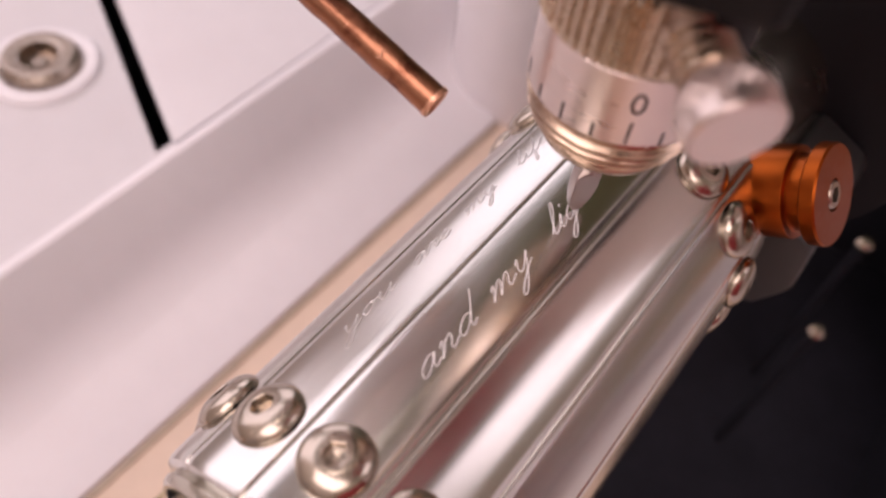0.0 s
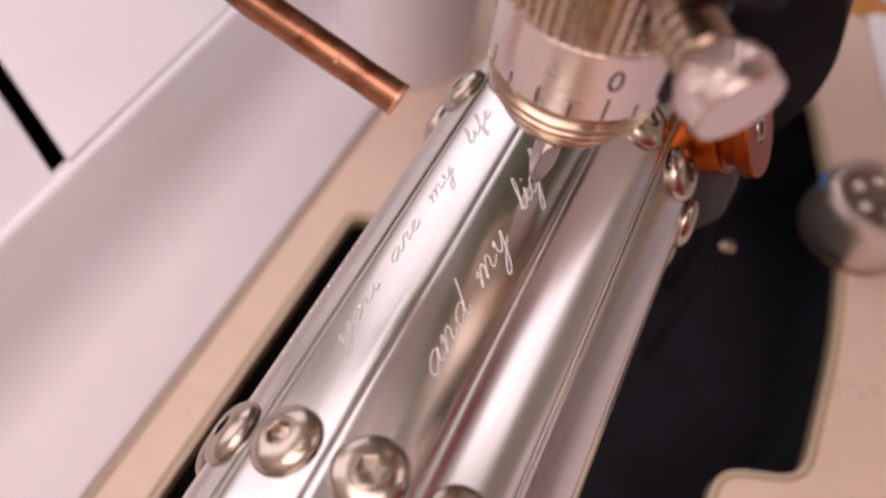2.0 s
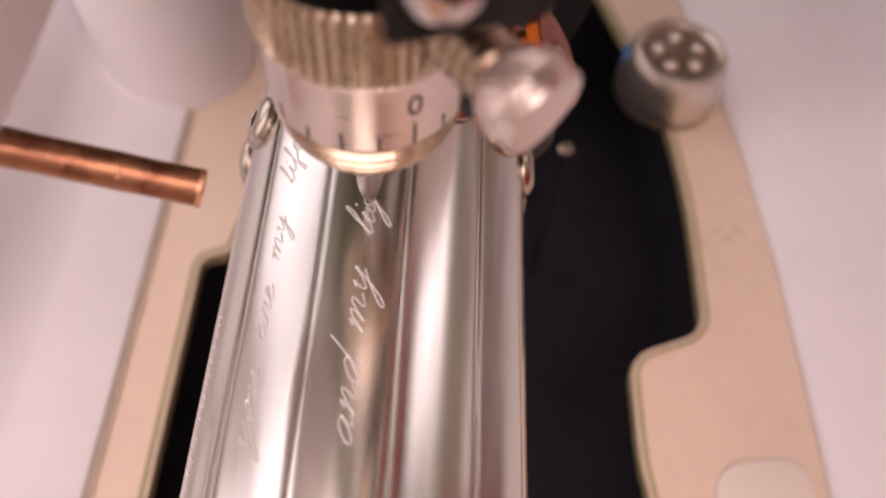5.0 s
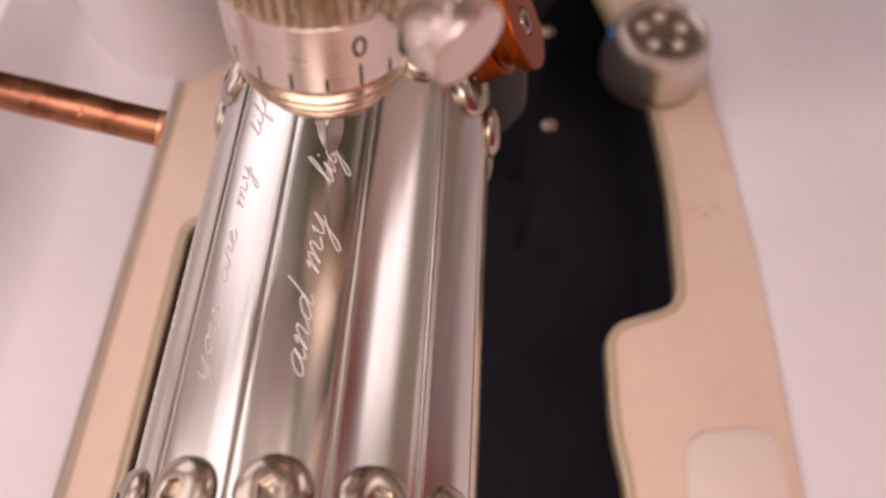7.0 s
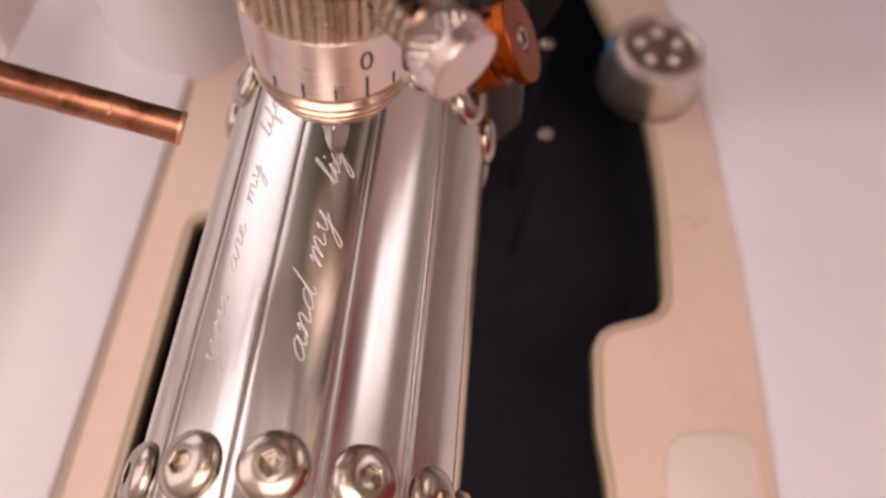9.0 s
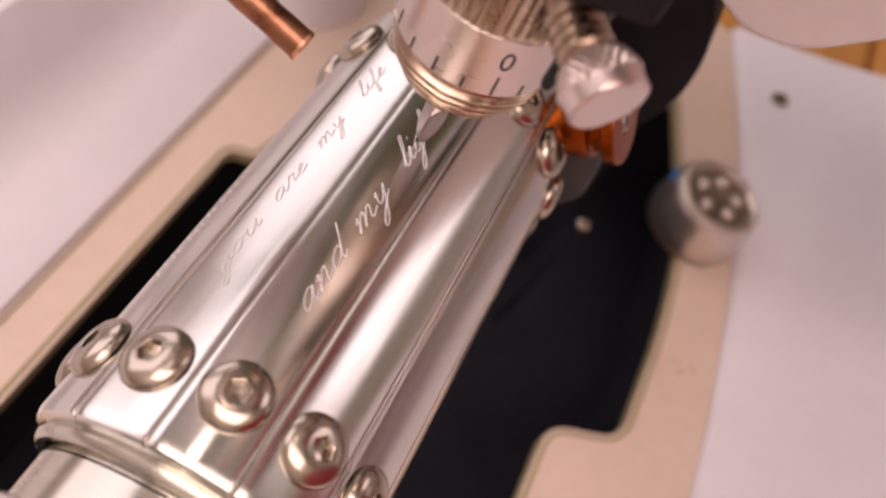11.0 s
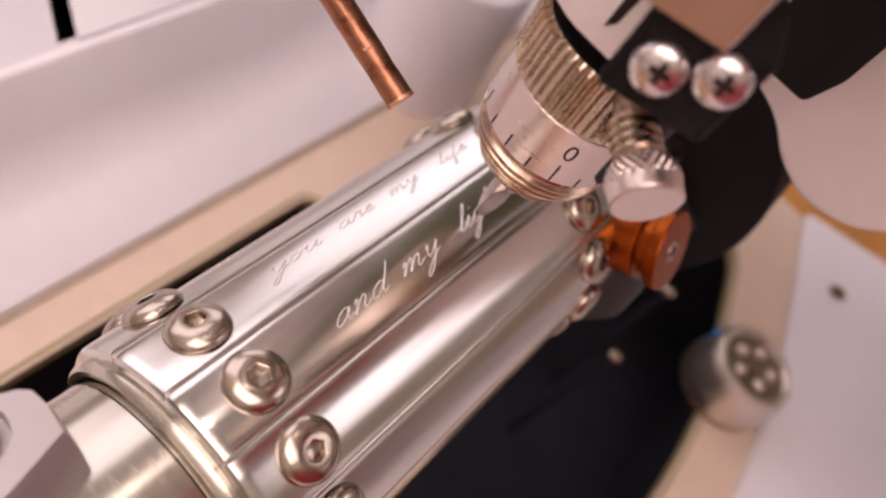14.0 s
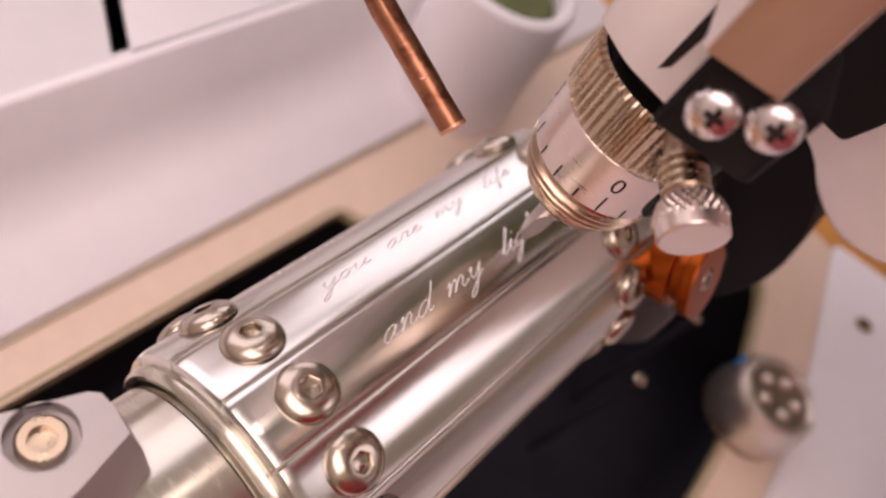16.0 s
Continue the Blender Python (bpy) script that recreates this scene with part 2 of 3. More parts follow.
    cu.fill_mode = "FRONT" if fill else "NONE"
    if bevel:
        cu.bevel_depth, cu.bevel_resolution = bevel, 1
    ob = new("lettering", cu)
    me = bpy.data.meshes.new_from_object(ob.evaluated_get(bpy.context.evaluated_depsgraph_get()))
    bpy.data.objects.remove(ob)
    bpy.data.curves.remove(cu)
    vs, fs = [v.co.copy() for v in me.vertices], [tuple(p.vertices) for p in me.polygons]
    bpy.data.meshes.remove(me)
    return vs, fs


# ---- room that closes the place ----
def room():
    # unseen walls and ceiling: places and tones set for the hilt's reflections
    w = 1.7
    for name, x0, y0, z0, x1, y1, z1, mat, label in (
            ("floor", -w, -w, -0.93, w, w, -0.9, FLOOR, "dark brown floor of the workroom"),
            ("ceiling", -w, -w, 1.45, w, w, 1.48, CEILING, "plain grey ceiling, darkened for the hilt's reflections"),
            ("wall_north", -w, w, -0.9, w, w + 0.05, 1.45, WALL_DARK, "plain dark olive wall out of view, toned for reflections"),
            ("wall_south", -w, -w - 0.05, -0.9, w, -w, 1.45, WALL, "plain warm grey painted wall"),
            ("wall_east", 1.06, -w, -0.9, 1.11, w, 1.45, WALL_TAN, "plain olive grey wall out of view, toned for reflections"),
            ("wall_west", -1.05, -w, -0.9, -1.0, w, 1.45, WALL, "plain warm grey painted wall")):
        tagged(part(name, box(x0, y0, z0, x1, y1, z1), mat, smooth=0), label, name.split("_")[0], kind="structure")


room()


def work_table():
    t = empty("work_table", (0.1, 0.1, -0.9), "oiled brown wooden work table under the white machine", "table")
    for i in range(9):
        x = -0.62 + i * 0.16
        part("plank", box(x, -0.7, -0.19, x + 0.155, 0.9, -0.16, 0.003), WOOD, t)
    for x in (-0.55, 0.70):
        for y in (-0.62, 0.82):
            part("leg", box(x - 0.035, y - 0.035, -0.9, x + 0.035, y + 0.035, -0.19, 0.004), WOOD, t)


work_table()


# ---- machine bed ----
def bed():
    hole = rounded([(-0.0478, -0.16), (-0.0484, 0.0852), (-0.0416, 0.0866), (-0.0388, 0.102), (-0.0380, 0.135), (-0.012, 0.135), (-0.012, 0.208), (0.049, 0.208), (0.0608, 0.172), (0.0705, 0.144),
                    (0.0738, 0.112), (0.0731, 0.0722), (0.0547, 0.0652), (0.0549, 0.04), (0.0573, 0.0275), (0.0588, -0.16)],
                   [0, 0.003, 0.003, 0.006, 0.004, 0.002, 0.004, 0.018, 0.01, 0.02, 0.03, 0.006, 0.006, 0.01, 0.01, 0], 6)
    bm = bmesh.new()
    outer = [(-0.10, -0.161), (-0.10, 0.246), (0.16, 0.246), (0.16, -0.161)]
    for z, up in ((BED, True), (BED - 0.004, False)):
        o = [bm.verts.new((x, y, z)) for x, y in outer]
        h = [bm.verts.new((x, y, z)) for x, y in hole]
        e = [bm.edges.new((a, b)) for a, b in zip(o, o[1:] + o[:1])] + [bm.edges.new((a, b)) for a, b in zip(h, h[1:] + h[:1])]
        bmesh.ops.triangle_fill(bm, edges=e, use_beauty=True)
    b = tagged(part("bed_plate", bm, CREAM, smooth=0), "cream anodised bed plate with a notched cut-out", "bed plate", kind="structure")
    # thin cut edge round the opening
    bm = bmesh.new()
    lo = [bm.verts.new((x, y, BED - 0.004)) for x, y in hole]
    hi = [bm.verts.new((x, y, BED - 0.0002)) for x, y in hole]
    k = len(hole)
    lip = []
    for i in range(k):
        d = Vector(hole[(i + 1) % k]) - Vector(hole[i - 1])
        if i in (0, k - 1):
            d = Vector((0, 1 if i == 0 else -1))
        d.normalize()
        lip.append(bm.verts.new((hole[i][0] - d.y * 0.0017, hole[i][1] + d.x * 0.0017, BED + 0.0003)))
    for i in range(k - 1):
        bm.faces.new((lo[i], lo[i + 1], hi[i + 1], hi[i]))
        bm.faces.new((hi[i], hi[i + 1], lip[i + 1], lip[i]))
    part("cut_edge", bm, CREAM_EDGE, b, "dark olive cut edge of the opening")
    tray = tagged(part("chip_tray", box(-0.058, -0.17, BED - 0.062, 0.082, 0.22, BED - 0.058), BLACK, smooth=0), "matt black chip tray under the bed opening", "tray", kind="structure")
    for x0, y0, x1, y1 in ((-0.060, -0.17, -0.0565, 0.22), (0.080, -0.17, 0.084, 0.22), (-0.0565, 0.216, 0.080, 0.22)):
        part("tray_side", box(x0, y0, BED - 0.0578, x1, y1, BED - 0.0045), BLACK, tray, smooth=0)
    # faint pencil marks on the plate
    rnd = random.Random(3)
    for i in range(9):
        x, y = 0.0742 + 0.0013 * i + 0.0008 * rnd.random(), 0.0985 + 0.004 * rnd.random()
        a = rnd.uniform(-1.2, 1.2)
        d, n = Vector((math.cos(a), math.sin(a))) * rnd.uniform(0.0012, 0.0026), Vector((-math.sin(a), math.cos(a))) * 0.00018
        p = Vector((x, y))
        bm = bmesh.new()
        bm.faces.new([bm.verts.new((*q, BED + 0.0002)) for q in (p + n, p - n, p + d - n, p + d + n)])
        part("pencil_mark", bm, PENCIL, b, "faint reddish pencil mark")


bed()


def left_moulding():
    """Concave white flank beside the bed, with its rim."""
    prof = [(-0.0606, BED + 0.0006), (-0.0606, BED + 0.0022)]
    foot, bend, top = Vector((-0.0775, BED + 0.0052)), Vector((-0.0845, BED + 0.0078)), Vector((-0.0880, BED + 0.0158))
    prof.append((-0.0616, BED + 0.0028))
    for i in range(11):
        t = i / 10
        prof.append(tuple(foot * (1 - t) ** 2 + bend * 2 * t * (1 - t) + top * t * t))
    prof += [(-0.0938, -0.0466), (-0.0942, -0.0460), (-0.0950, -0.0457), (-0.0962, -0.0458), (-0.0965, -0.0600)]
    bm = bmesh.new()
    ys = [-0.20, -0.1, 0, 0.1, 0.2, 0.246]
    rows = [[bm.verts.new((x, y, z)) for x, z in prof] for y in ys]
    for a, b in zip(rows, rows[1:]):
        for i in range(len(prof) - 1):
            bm.faces.new((a[i], b[i], b[i + 1], a[i + 1]))
    tagged(part("machine_flank", bm, WHITE, smooth=50), "white powder-coated flank curving up from the bed", "machine housing", kind="structure")
    # flat strip that paints the soft shade between flank and bed
    tagged(part("gasket", box(-0.0640, -0.16, BED, -0.0592, 0.246, BED + 0.0006, 0.0005), FOOT_SHADE), "putty-coloured strip, soft shade at the flank's foot put into colour", "gasket", kind="structure")
    # cover panels behind the rim, parted by a dark gap
    s, e = Vector((-0.0966, 0.0462)), Vector((-0.30, 0.145))
    d = (e - s).normalized()
    nrm = Vector((d.y, -d.x))
    g = 0.0025
    tagged(part("cover_panel", prism([(-0.0968, -0.2), tuple(s + nrm * g), tuple(e + nrm * g), (-0.30, -0.2)], -0.050, -0.0463, None, 0.0004), WHITE_SHADED),
           "flat white cover panel with a recessed screw, dimmer light in its colour", "cover panel", kind="structure")
    tagged(part("cover_panel", prism([tuple(s - nrm * g), (-0.0968, 0.246), (-0.30, 0.246), tuple(e - nrm * g)], -0.050, -0.0463, None, 0.0004), WHITE_SHADED),
           "flat white cover panel beside a dark gap, dimmer light in its colour", "cover panel", kind="structure")
    tagged(part("gap_sheet", box(-0.32, -0.2, -0.056, -0.0967, 0.246, -0.0535), BLACK), "black sheet under the gap between the cover panels", "seal", kind="structure")


left_moulding()


def right_moulding():
    """White flank on the other side, following the curved edge of the bed."""
    base = [(-0.2, 0.0955), (0.0, 0.0955), (0.05, 0.0950), (0.09, 0.0938), (0.125, 0.0908), (0.155, 0.0865), (0.185, 0.0808), (0.21, 0.0735), (0.235, 0.066), (0.246, 0.063), (0.2475, 0.0626)]
    prof = [(0, 0.0004), (0.0003, 0.0014), (0.0014, 0.0024), (0.006, 0.0036), (0.018, 0.0062), (0.036, 0.0105), (0.052, 0.0155), (0.064, 0.0210), (0.0665, 0.0216), (0.070, 0.0218), (0.27, 0.0222), (0.27, -0.06)]
    bm = bmesh.new()
    rows = [[bm.verts.new((x + dx, y, BED + dz)) for dx, dz in prof] for y, x in base]
    for a, b in zip(rows, rows[1:]):
        for i in range(len(prof) - 1):
            bm.faces.new((a[i], a[i + 1], b[i + 1], b[i]))
    end = rows[-1]
    low = [bm.verts.new((v.co.x, v.co.y + 0.0006, BED - 0.06)) for v in end]
    for i in range(len(end) - 1):
        bm.faces.new((end[i], end[i + 1], low[i + 1], low[i]))
    tagged(part("machine_apron", bm, WHITE, smooth=50), "white powder-coated apron sloping up from the bed", "machine housing", kind="structure")


right_moulding()


def drain_hole():
    at = (0.0854, 0.2180, -0.0697)
    d = empty("drain_hole", at, "small dark drain hole with an olive rim in the white apron", "hole", kind="structure")
    m = frame_from((-0.2, 0.0, 1), at)
    part("rim", lathe([(0.0032, 0.0004), (0.0028, 0.0009), (0.0022, 0.0009), (0.0019, 0.0005)], 24, m), CREAM_EDGE, d)
    # flat dark disc paints the shade of the bore
    part("bore", lathe([(0.0019, 0.0006), (0.0, 0.0005)], 24, m), INK_SHADE, d)


drain_hole()


def boss():
    bm = prism(rounded([(0.0685, 0.0), (0.0705, 0.0405), (0.0915, 0.0435), (0.0925, 0.0)], [0.002, 0.007, 0.007, 0.002]), BED - 0.001, BED + 0.0013, None, 0.0009)
    tagged(part("bed_pad", bm, PAD), "low rounded off-white pad on the cream bed", "pad")


boss()


def post():
    at = (-0.067, 0.150, BED)
    p = empty("machine_post", at, "short round white post on the bed with a dark foam core", "post")
    m = Matrix.Translation(at)
    part("shell", lathe([(0.0205, 0), (0.0205, 0.046), (0.0200, 0.0474), (0.019, 0.048), (0.0165, 0.048), (0.0158, 0.047), (0.0158, 0.036), (0, 0.036)], 56, m), WHITE, p)
    part("foam_core", lathe([(0.0150, 0.0362), (0.0150, 0.0425), (0.013, 0.044), (0, 0.0445)], 36, m), GREEN, p, "olive foam core")


post()


def bed_knob():
    at = (0.0716, 0.1484, BED)
    k = empty("clamping_knob", at, "polished chrome clamping knob on the cream bed", "knob")
    m = Matrix.Translation(at)
    part("washer", lathe([(0.0, 0.0), (0.0144, 0.0), (0.0146, 0.0006), (0.0144, 0.0012), (0.0, 0.0012)], 40, m), STEEL_DARK, k, "dull steel washer")
    part("head", lathe([(0.0128, 0.0012), (0.0146, 0.0022), (0.0149, 0.0042), (0.0146, 0.0062), (0.0136, 0.0128), (0.0131, 0.0150), (0.0124, 0.0163), (0.0114, 0.0167),
                        (0.0105, 0.0163), (0.0099, 0.0152)], 64, m), CHROME, k)
    part("recess", lathe([(0.0099, 0.0152), (0.0096, 0.0156), (0.0060, 0.0153), (0, 0.0152)], 48, m), STEEL_DARK, k, "dull brownish recess")
    # five added bumps shape the lamp glints in the dished top
    for i in range(5):
        a = TAU * i / 5 + 0.4
        part("glint_bump", lathe([(0.0019, -0.0002), (0.0018, 0.0006), (0.0014, 0.0012), (0.0008, 0.0016), (0, 0.0017)], 20, m @ Matrix.Translation((0.0058 * math.cos(a), 0.0058 * math.sin(a), 0.0154))), CHROME, k)
    part("blue_piece", box(-0.0144, 0.0006, 0.0100, -0.0134, 0.0034, 0.0138, 0.0002, m), BLUE, k, "small blue piece at the knob's edge")


bed_knob()


def tray_screws():
    for x, y, z in ((0.0409, 0.1202, -0.0685), (0.0398, 0.1485, -0.0628)):
        s = empty("standoff", (x, y, z), "small bright steel standoff in the dark opening", "standoff", "standoffs in the tray")
        part("pillar", lathe([(0.0013, BED - 0.058 - z), (0.0013, -0.001)], 14, Matrix.Translation((x, y, z))), BLACK, s)
        part("cap", lathe([(0.0013, -0.001), (0.0021, -0.001), (0.0021, 0.0), (0.0015, 0.0009), (0, 0.0012)], 20, Matrix.Translation((x, y, z))), STEEL, s)


tray_screws()


def cover_screw():
    at = (-0.1385, 0.0450, -0.0463)
    s = empty("cover_screw", at, "steel socket screw sunk in a white rim on the cover panel", "screw")
    m = Matrix.Translation(at)
    part("cup", lathe([(0.0135, 0.0002), (0.0128, 0.0016), (0.0112, 0.0020), (0.0098, 0.0016), (0.0092, 0.0003)], 48, m), WHITE, s, "raised white rim")
    part("head", lathe([(0.0092, 0.0002), (0.0090, 0.0030), (0.0080, 0.0042), (0.0060, 0.0044), (0.0046, 0.0040), (0.0042, 0.0012), (0.0020, 0.0010), (0.0018, 0.0024), (0, 0.0026)], 40, m), STEEL_DARK, s)


cover_screw()


# ---- hilt ----
FLATTEN = 0.24     # share by which each strip is flatter than the full round


def strip_radius(a):
    """Radius of the hilt at an angle: thirteen slightly crowned strips with narrow grooves between."""
    u = ((a - PHASE) / STEP + 0.5) % 1.0 - 0.5
    r = R + FLATTEN * R * (u * STEP) ** 2 / 2
    g = abs(abs(u) - 0.5) * STEP * R
    if g < 0.0011:      # rolled shoulder beside the groove
        r -= 0.00011 * (1 - g / 0.0011) ** 2
    if g < 0.00030:
        r -= 0.00040 * (1 - g / 0.00030)
    return r


def hilt():
    h = empty("hilt", (0, 0.03, -R), "polished aluminium hilt with grooved strips and two screw rings", "hilt")
    ang = []
    for s in range(STRIPS):
        c = PHASE + s * STEP
        for u in (-0.5, -0.4965, -0.493, -0.484, -0.468, -0.447, -0.425, -0.403, -0.38, -0.35, -0.28, -0.19, -0.09, 0, 0.09, 0.19, 0.28, 0.35, 0.38, 0.403, 0.425, 0.447, 0.468, 0.484, 0.493, 0.4965):
            ang.append(c + u * STEP)
    stations = [(-0.0079, 0.0172 - R), (-0.0082, 0.0178 - R), (-0.0081, -0.0007), (-0.0077, -0.00026), (-0.0071, -0.00006), (-0.0064, 0.0), (0.0, 0.0), (0.03, 0.0), (0.0655, 0.0), (0.0665, -0.0005), (0.0668, -0.0015), (0.0668, -0.003)]
    bm = bmesh.new()
    rows = []
    for y, off in stations:
        full = -0.0080 < y < 0.0662
        row = []
        for a in ang:
            r = (strip_radius(a) if full else R - 0.0003) + off
            row.append(bm.verts.new((r * math.sin(a), y, r * math.cos(a))))
        rows.append(row)
    k = len(ang)
    for a, b in zip(rows, rows[1:]):
        for i in range(k):
            bm.faces.new((a[i], a[(i + 1) % k], b[(i + 1) % k], b[i]))
    part("sleeve", bm, ALU, h, smooth=24)
    axis = Matrix(((1, 0, 0, 0), (0, 0, 1, 0), (0, -1, 0, 0), (0, 0, 0, 1)))     # local z along +y
    part("end_ring", lathe([(0.0166, -0.0079), (0.0166, -0.0094), (0.0170, -0.0098), (0.0175, -0.0098), (0.01795, -0.0094), (0.01815, -0.0088),
                            (0.01795, -0.0084), (0.0178, -0.0080), (0.0181, -0.0076)], 120, axis), ALU_TURNED, h, "bright turned end ring")
    part("tenon", lathe([(0.0, -0.034), (0.0163, -0.034), (0.0163, -0.0105), (0.0161, -0.0102), (0.0161, -0.0079)], 120, axis), ALU_TURNED, h, "smooth turned aluminium tenon")
    part("rear_collar", lathe([(0.0175, 0.0668), (0.0175, 0.0760), (0.0170, 0.0766), (0.0150, 0.0768), (0.0150, 0.1002)], 96, axis), ALU_TURNED, h)
    for y in (0.0, RING_FAR):
        for s in range(STRIPS):
            a = PHASE + s * STEP
            add_button_screw(h, radial(a, y, R - 0.00006), TAU * ((s * 0.37 + y * 40) % 1))
    clip_knob(h)
    lettering(h)


SCREW = {}


def add_button_screw(parent, m, turn):
    """Domed steel screw with a hexagon socket."""
    if not SCREW:
        hexa = [(0.00128 * math.cos(TAU * i / 6), 0.00128 * math.sin(TAU * i / 6)) for i in range(6)]
        bm = bmesh.new()
        prof = [(0.00372, 0.0), (0.00378, 0.00022), (0.00372, 0.00042), (0.00350, 0.00084), (0.00312, 0.00116), (0.00262, 0.00144), (0.00215, 0.00160), (0.00180, 0.00168)]
        seg = 36
        rings = [[bm.verts.new((r * math.cos(TAU * i / seg), r * math.sin(TAU * i / seg), z)) for i in range(seg)] for r, z in prof]
        for a, b in zip(rings, rings[1:]):
            for i in range(seg):
                bm.faces.new((a[i], a[(i + 1) % seg], b[(i + 1) % seg], b[i]))

        def hex_ring(scale, z):
            row = []
            for i in range(seg):
                q = i / seg * 6
                k, t = int(q) % 6, q - int(q)
                p = Vector(hexa[k]).lerp(Vector(hexa[(k + 1) % 6]), t) * scale
                row.append(bm.verts.new((p.x, p.y, z)))
            return row
        inner = [hex_ring(1.10, 0.00168), hex_ring(1.0, 0.00160), hex_ring(0.98, 0.00075)]
        for a, b in zip([rings[-1]] + inner, inner):
            for i in range(seg):
                bm.faces.new((a[i], a[(i + 1) % seg], b[(i + 1) % seg], b[i]))
        c = bm.verts.new((0, 0, 0.00045))
        for i in range(seg):
            bm.faces.new((inner[-1][i], inner[-1][(i + 1) % seg], c))
        ob = part("button_screw", bm, STEEL, parent, "domed steel socket screw", smooth=35)
        SCREW["mesh"] = ob.data
    else:
        ob = new("button_screw", SCREW["mesh"])
        ob.parent = parent
        ob.matrix_parent_inverse = parent.matrix_world.inverted()
        ob["label"] = "domed steel socket screw"
    ob.matrix_basis = m @ pose(0, 0, 0, 0, 0, math.degrees(turn))


def clip_knob(parent):
    m = radial(radians(57), 0.0680, 0.0)
    part("clip_knob", lathe([(0.0062, 0.0165), (0.0063, 0.0225), (0.0062, 0.0228), (0.0053, 0.0229), (0.0051, 0.0231), (0.0051, 0.0248), (0.0053, 0.0250),
                             (0.0066, 0.0251), (0.0068, 0.0253), (0.0068, 0.0269), (0.0066, 0.0272), (0.0022, 0.0272), (0.0021, 0.0270), (0.0021, 0.0258), (0, 0.0258)], 64, m),
         ORANGE, parent, "orange anodised grooved belt clip knob")
    part("knob_screw", lathe([(0.00195, 0.0258), (0.00195, 0.0270), (0.0017, 0.02735), (0.00105, 0.02735), (0.00100, 0.0262), (0, 0.0261)], 24, m), STEEL_DARK, parent, "steel socket screw in the knob")


def wrap(vs, fs, y0, a0, bm, lift):
    """Lay flat lettering on the hilt: text x along +y, text up towards -x."""
    new_vs = []
    for v in vs:
        a = a0 - v.y / R
        r = strip_radius(a) + lift + v.z
        new_vs.append(bm.verts.new((r * math.sin(a), y0 + v.x, r * math.cos(a))))
    for f in fs:
        try:
            bm.faces.new([new_vs[i] for i in f])
        except ValueError:
            pass


# cursive letters as pen strokes, x-height 1: (advance, stroke, stroke, ...)
BOWL = [(0.76, 0.82), (0.5, 1.0), (0.18, 0.75), (0.08, 0.3), (0.28, 0.0), (0.58, 0.25), (0.78, 0.9)]
SCRIPT = {
    "a": (1.1, BOWL + [(0.74, 0.35), (0.88, 0.0), (1.1, 0.25)]),
    "d": (1.1, BOWL + [(0.86, 1.5), (0.9, 2.2), (0.84, 1.3), (0.76, 0.3), (0.9, 0.0), (1.1, 0.22)]),
    "e": (0.8, [(0.0, 0.25), (0.4, 0.6), (0.5, 0.9), (0.32, 1.0), (0.14, 0.6), (0.2, 0.12), (0.45, 0.0), (0.8, 0.3)]),
    "f": (0.75, [(0.0, 0.2), (0.42, 1.3), (0.5, 2.1), (0.36, 2.15), (0.28, 1.3), (0.2, -0.6), (0.24, -1.2), (0.4, -1.0), (0.36, -0.1), (0.75, 0.25)]),
    "g": (1.05, BOWL + [(0.7, 0.0), (0.6, -0.9), (0.36, -1.3), (0.2, -1.05), (0.5, -0.4), (1.05, 0.25)]),
    "h": (1.05, [(0.0, 0.2), (0.36, 1.3), (0.42, 2.1), (0.28, 2.15), (0.18, 1.3), (0.14, 0.0), (0.34, 0.75), (0.58, 1.0), (0.7, 0.7), (0.66, 0.2), (0.8, 0.0), (1.05, 0.25)]),
    "i": (0.6, [(0.0, 0.25), (0.22, 1.0), (0.18, 0.3), (0.32, 0.0), (0.6, 0.25)], [(0.28, 1.45), (0.32, 1.6)]),
    "l": (0.62, [(0.0, 0.2), (0.36, 1.3), (0.44, 2.1), (0.3, 2.2), (0.2, 1.4), (0.18, 0.3), (0.34, 0.0), (0.62, 0.25)]),
    "m": (1.6, [(0.0, 0.7), (0.14, 1.0), (0.18, 0.6), (0.12, 0.0), (0.34, 0.8), (0.55, 1.0), (0.62, 0.6), (0.58, 0.0), (0.8, 0.8), (1.02, 1.0), (1.12, 0.7), (1.1, 0.2), (1.26, 0.0), (1.6, 0.3)]),
    "n": (1.1, [(0.0, 0.7), (0.14, 1.0), (0.18, 0.6), (0.12, 0.0), (0.36, 0.8), (0.58, 1.0), (0.68, 0.7), (0.66, 0.2), (0.8, 0.0), (1.1, 0.3)]),
    "o": (0.95, [(0.55, 0.95), (0.2, 0.8), (0.08, 0.35), (0.3, 0.0), (0.6, 0.25), (0.66, 0.75), (0.48, 1.0), (0.6, 0.75), (0.95, 0.75)]),
    "r": (0.8, [(0.0, 0.3), (0.2, 1.05), (0.32, 0.9), (0.55, 0.9), (0.46, 0.3), (0.56, 0.0), (0.8, 0.25)]),
    "u": (1.1, [(0.0, 0.7), (0.14, 1.0), (0.12, 0.35), (0.3, 0.0), (0.56, 0.3), (0.76, 1.0), (0.72, 0.3), (0.86, 0.0), (1.1, 0.25)]),
    "y": (1.05, [(0.0, 0.75), (0.14, 1.0), (0.16, 0.4), (0.34, 0.05), (0.58, 0.35), (0.78, 1.0), (0.7, 0.0), (0.56, -1.0), (0.34, -1.35), (0.2, -1.1), (0.5, -0.4), (1.05, 0.25)]),
}


def smooth_stroke(pts, steps=7):
    """Even curve through pen points."""
    p = [pts[0]] + list(pts) + [pts[-1]]
    out = []
    for i in range(1, len(p) - 2):
        for q in range(steps):
            t = q / steps
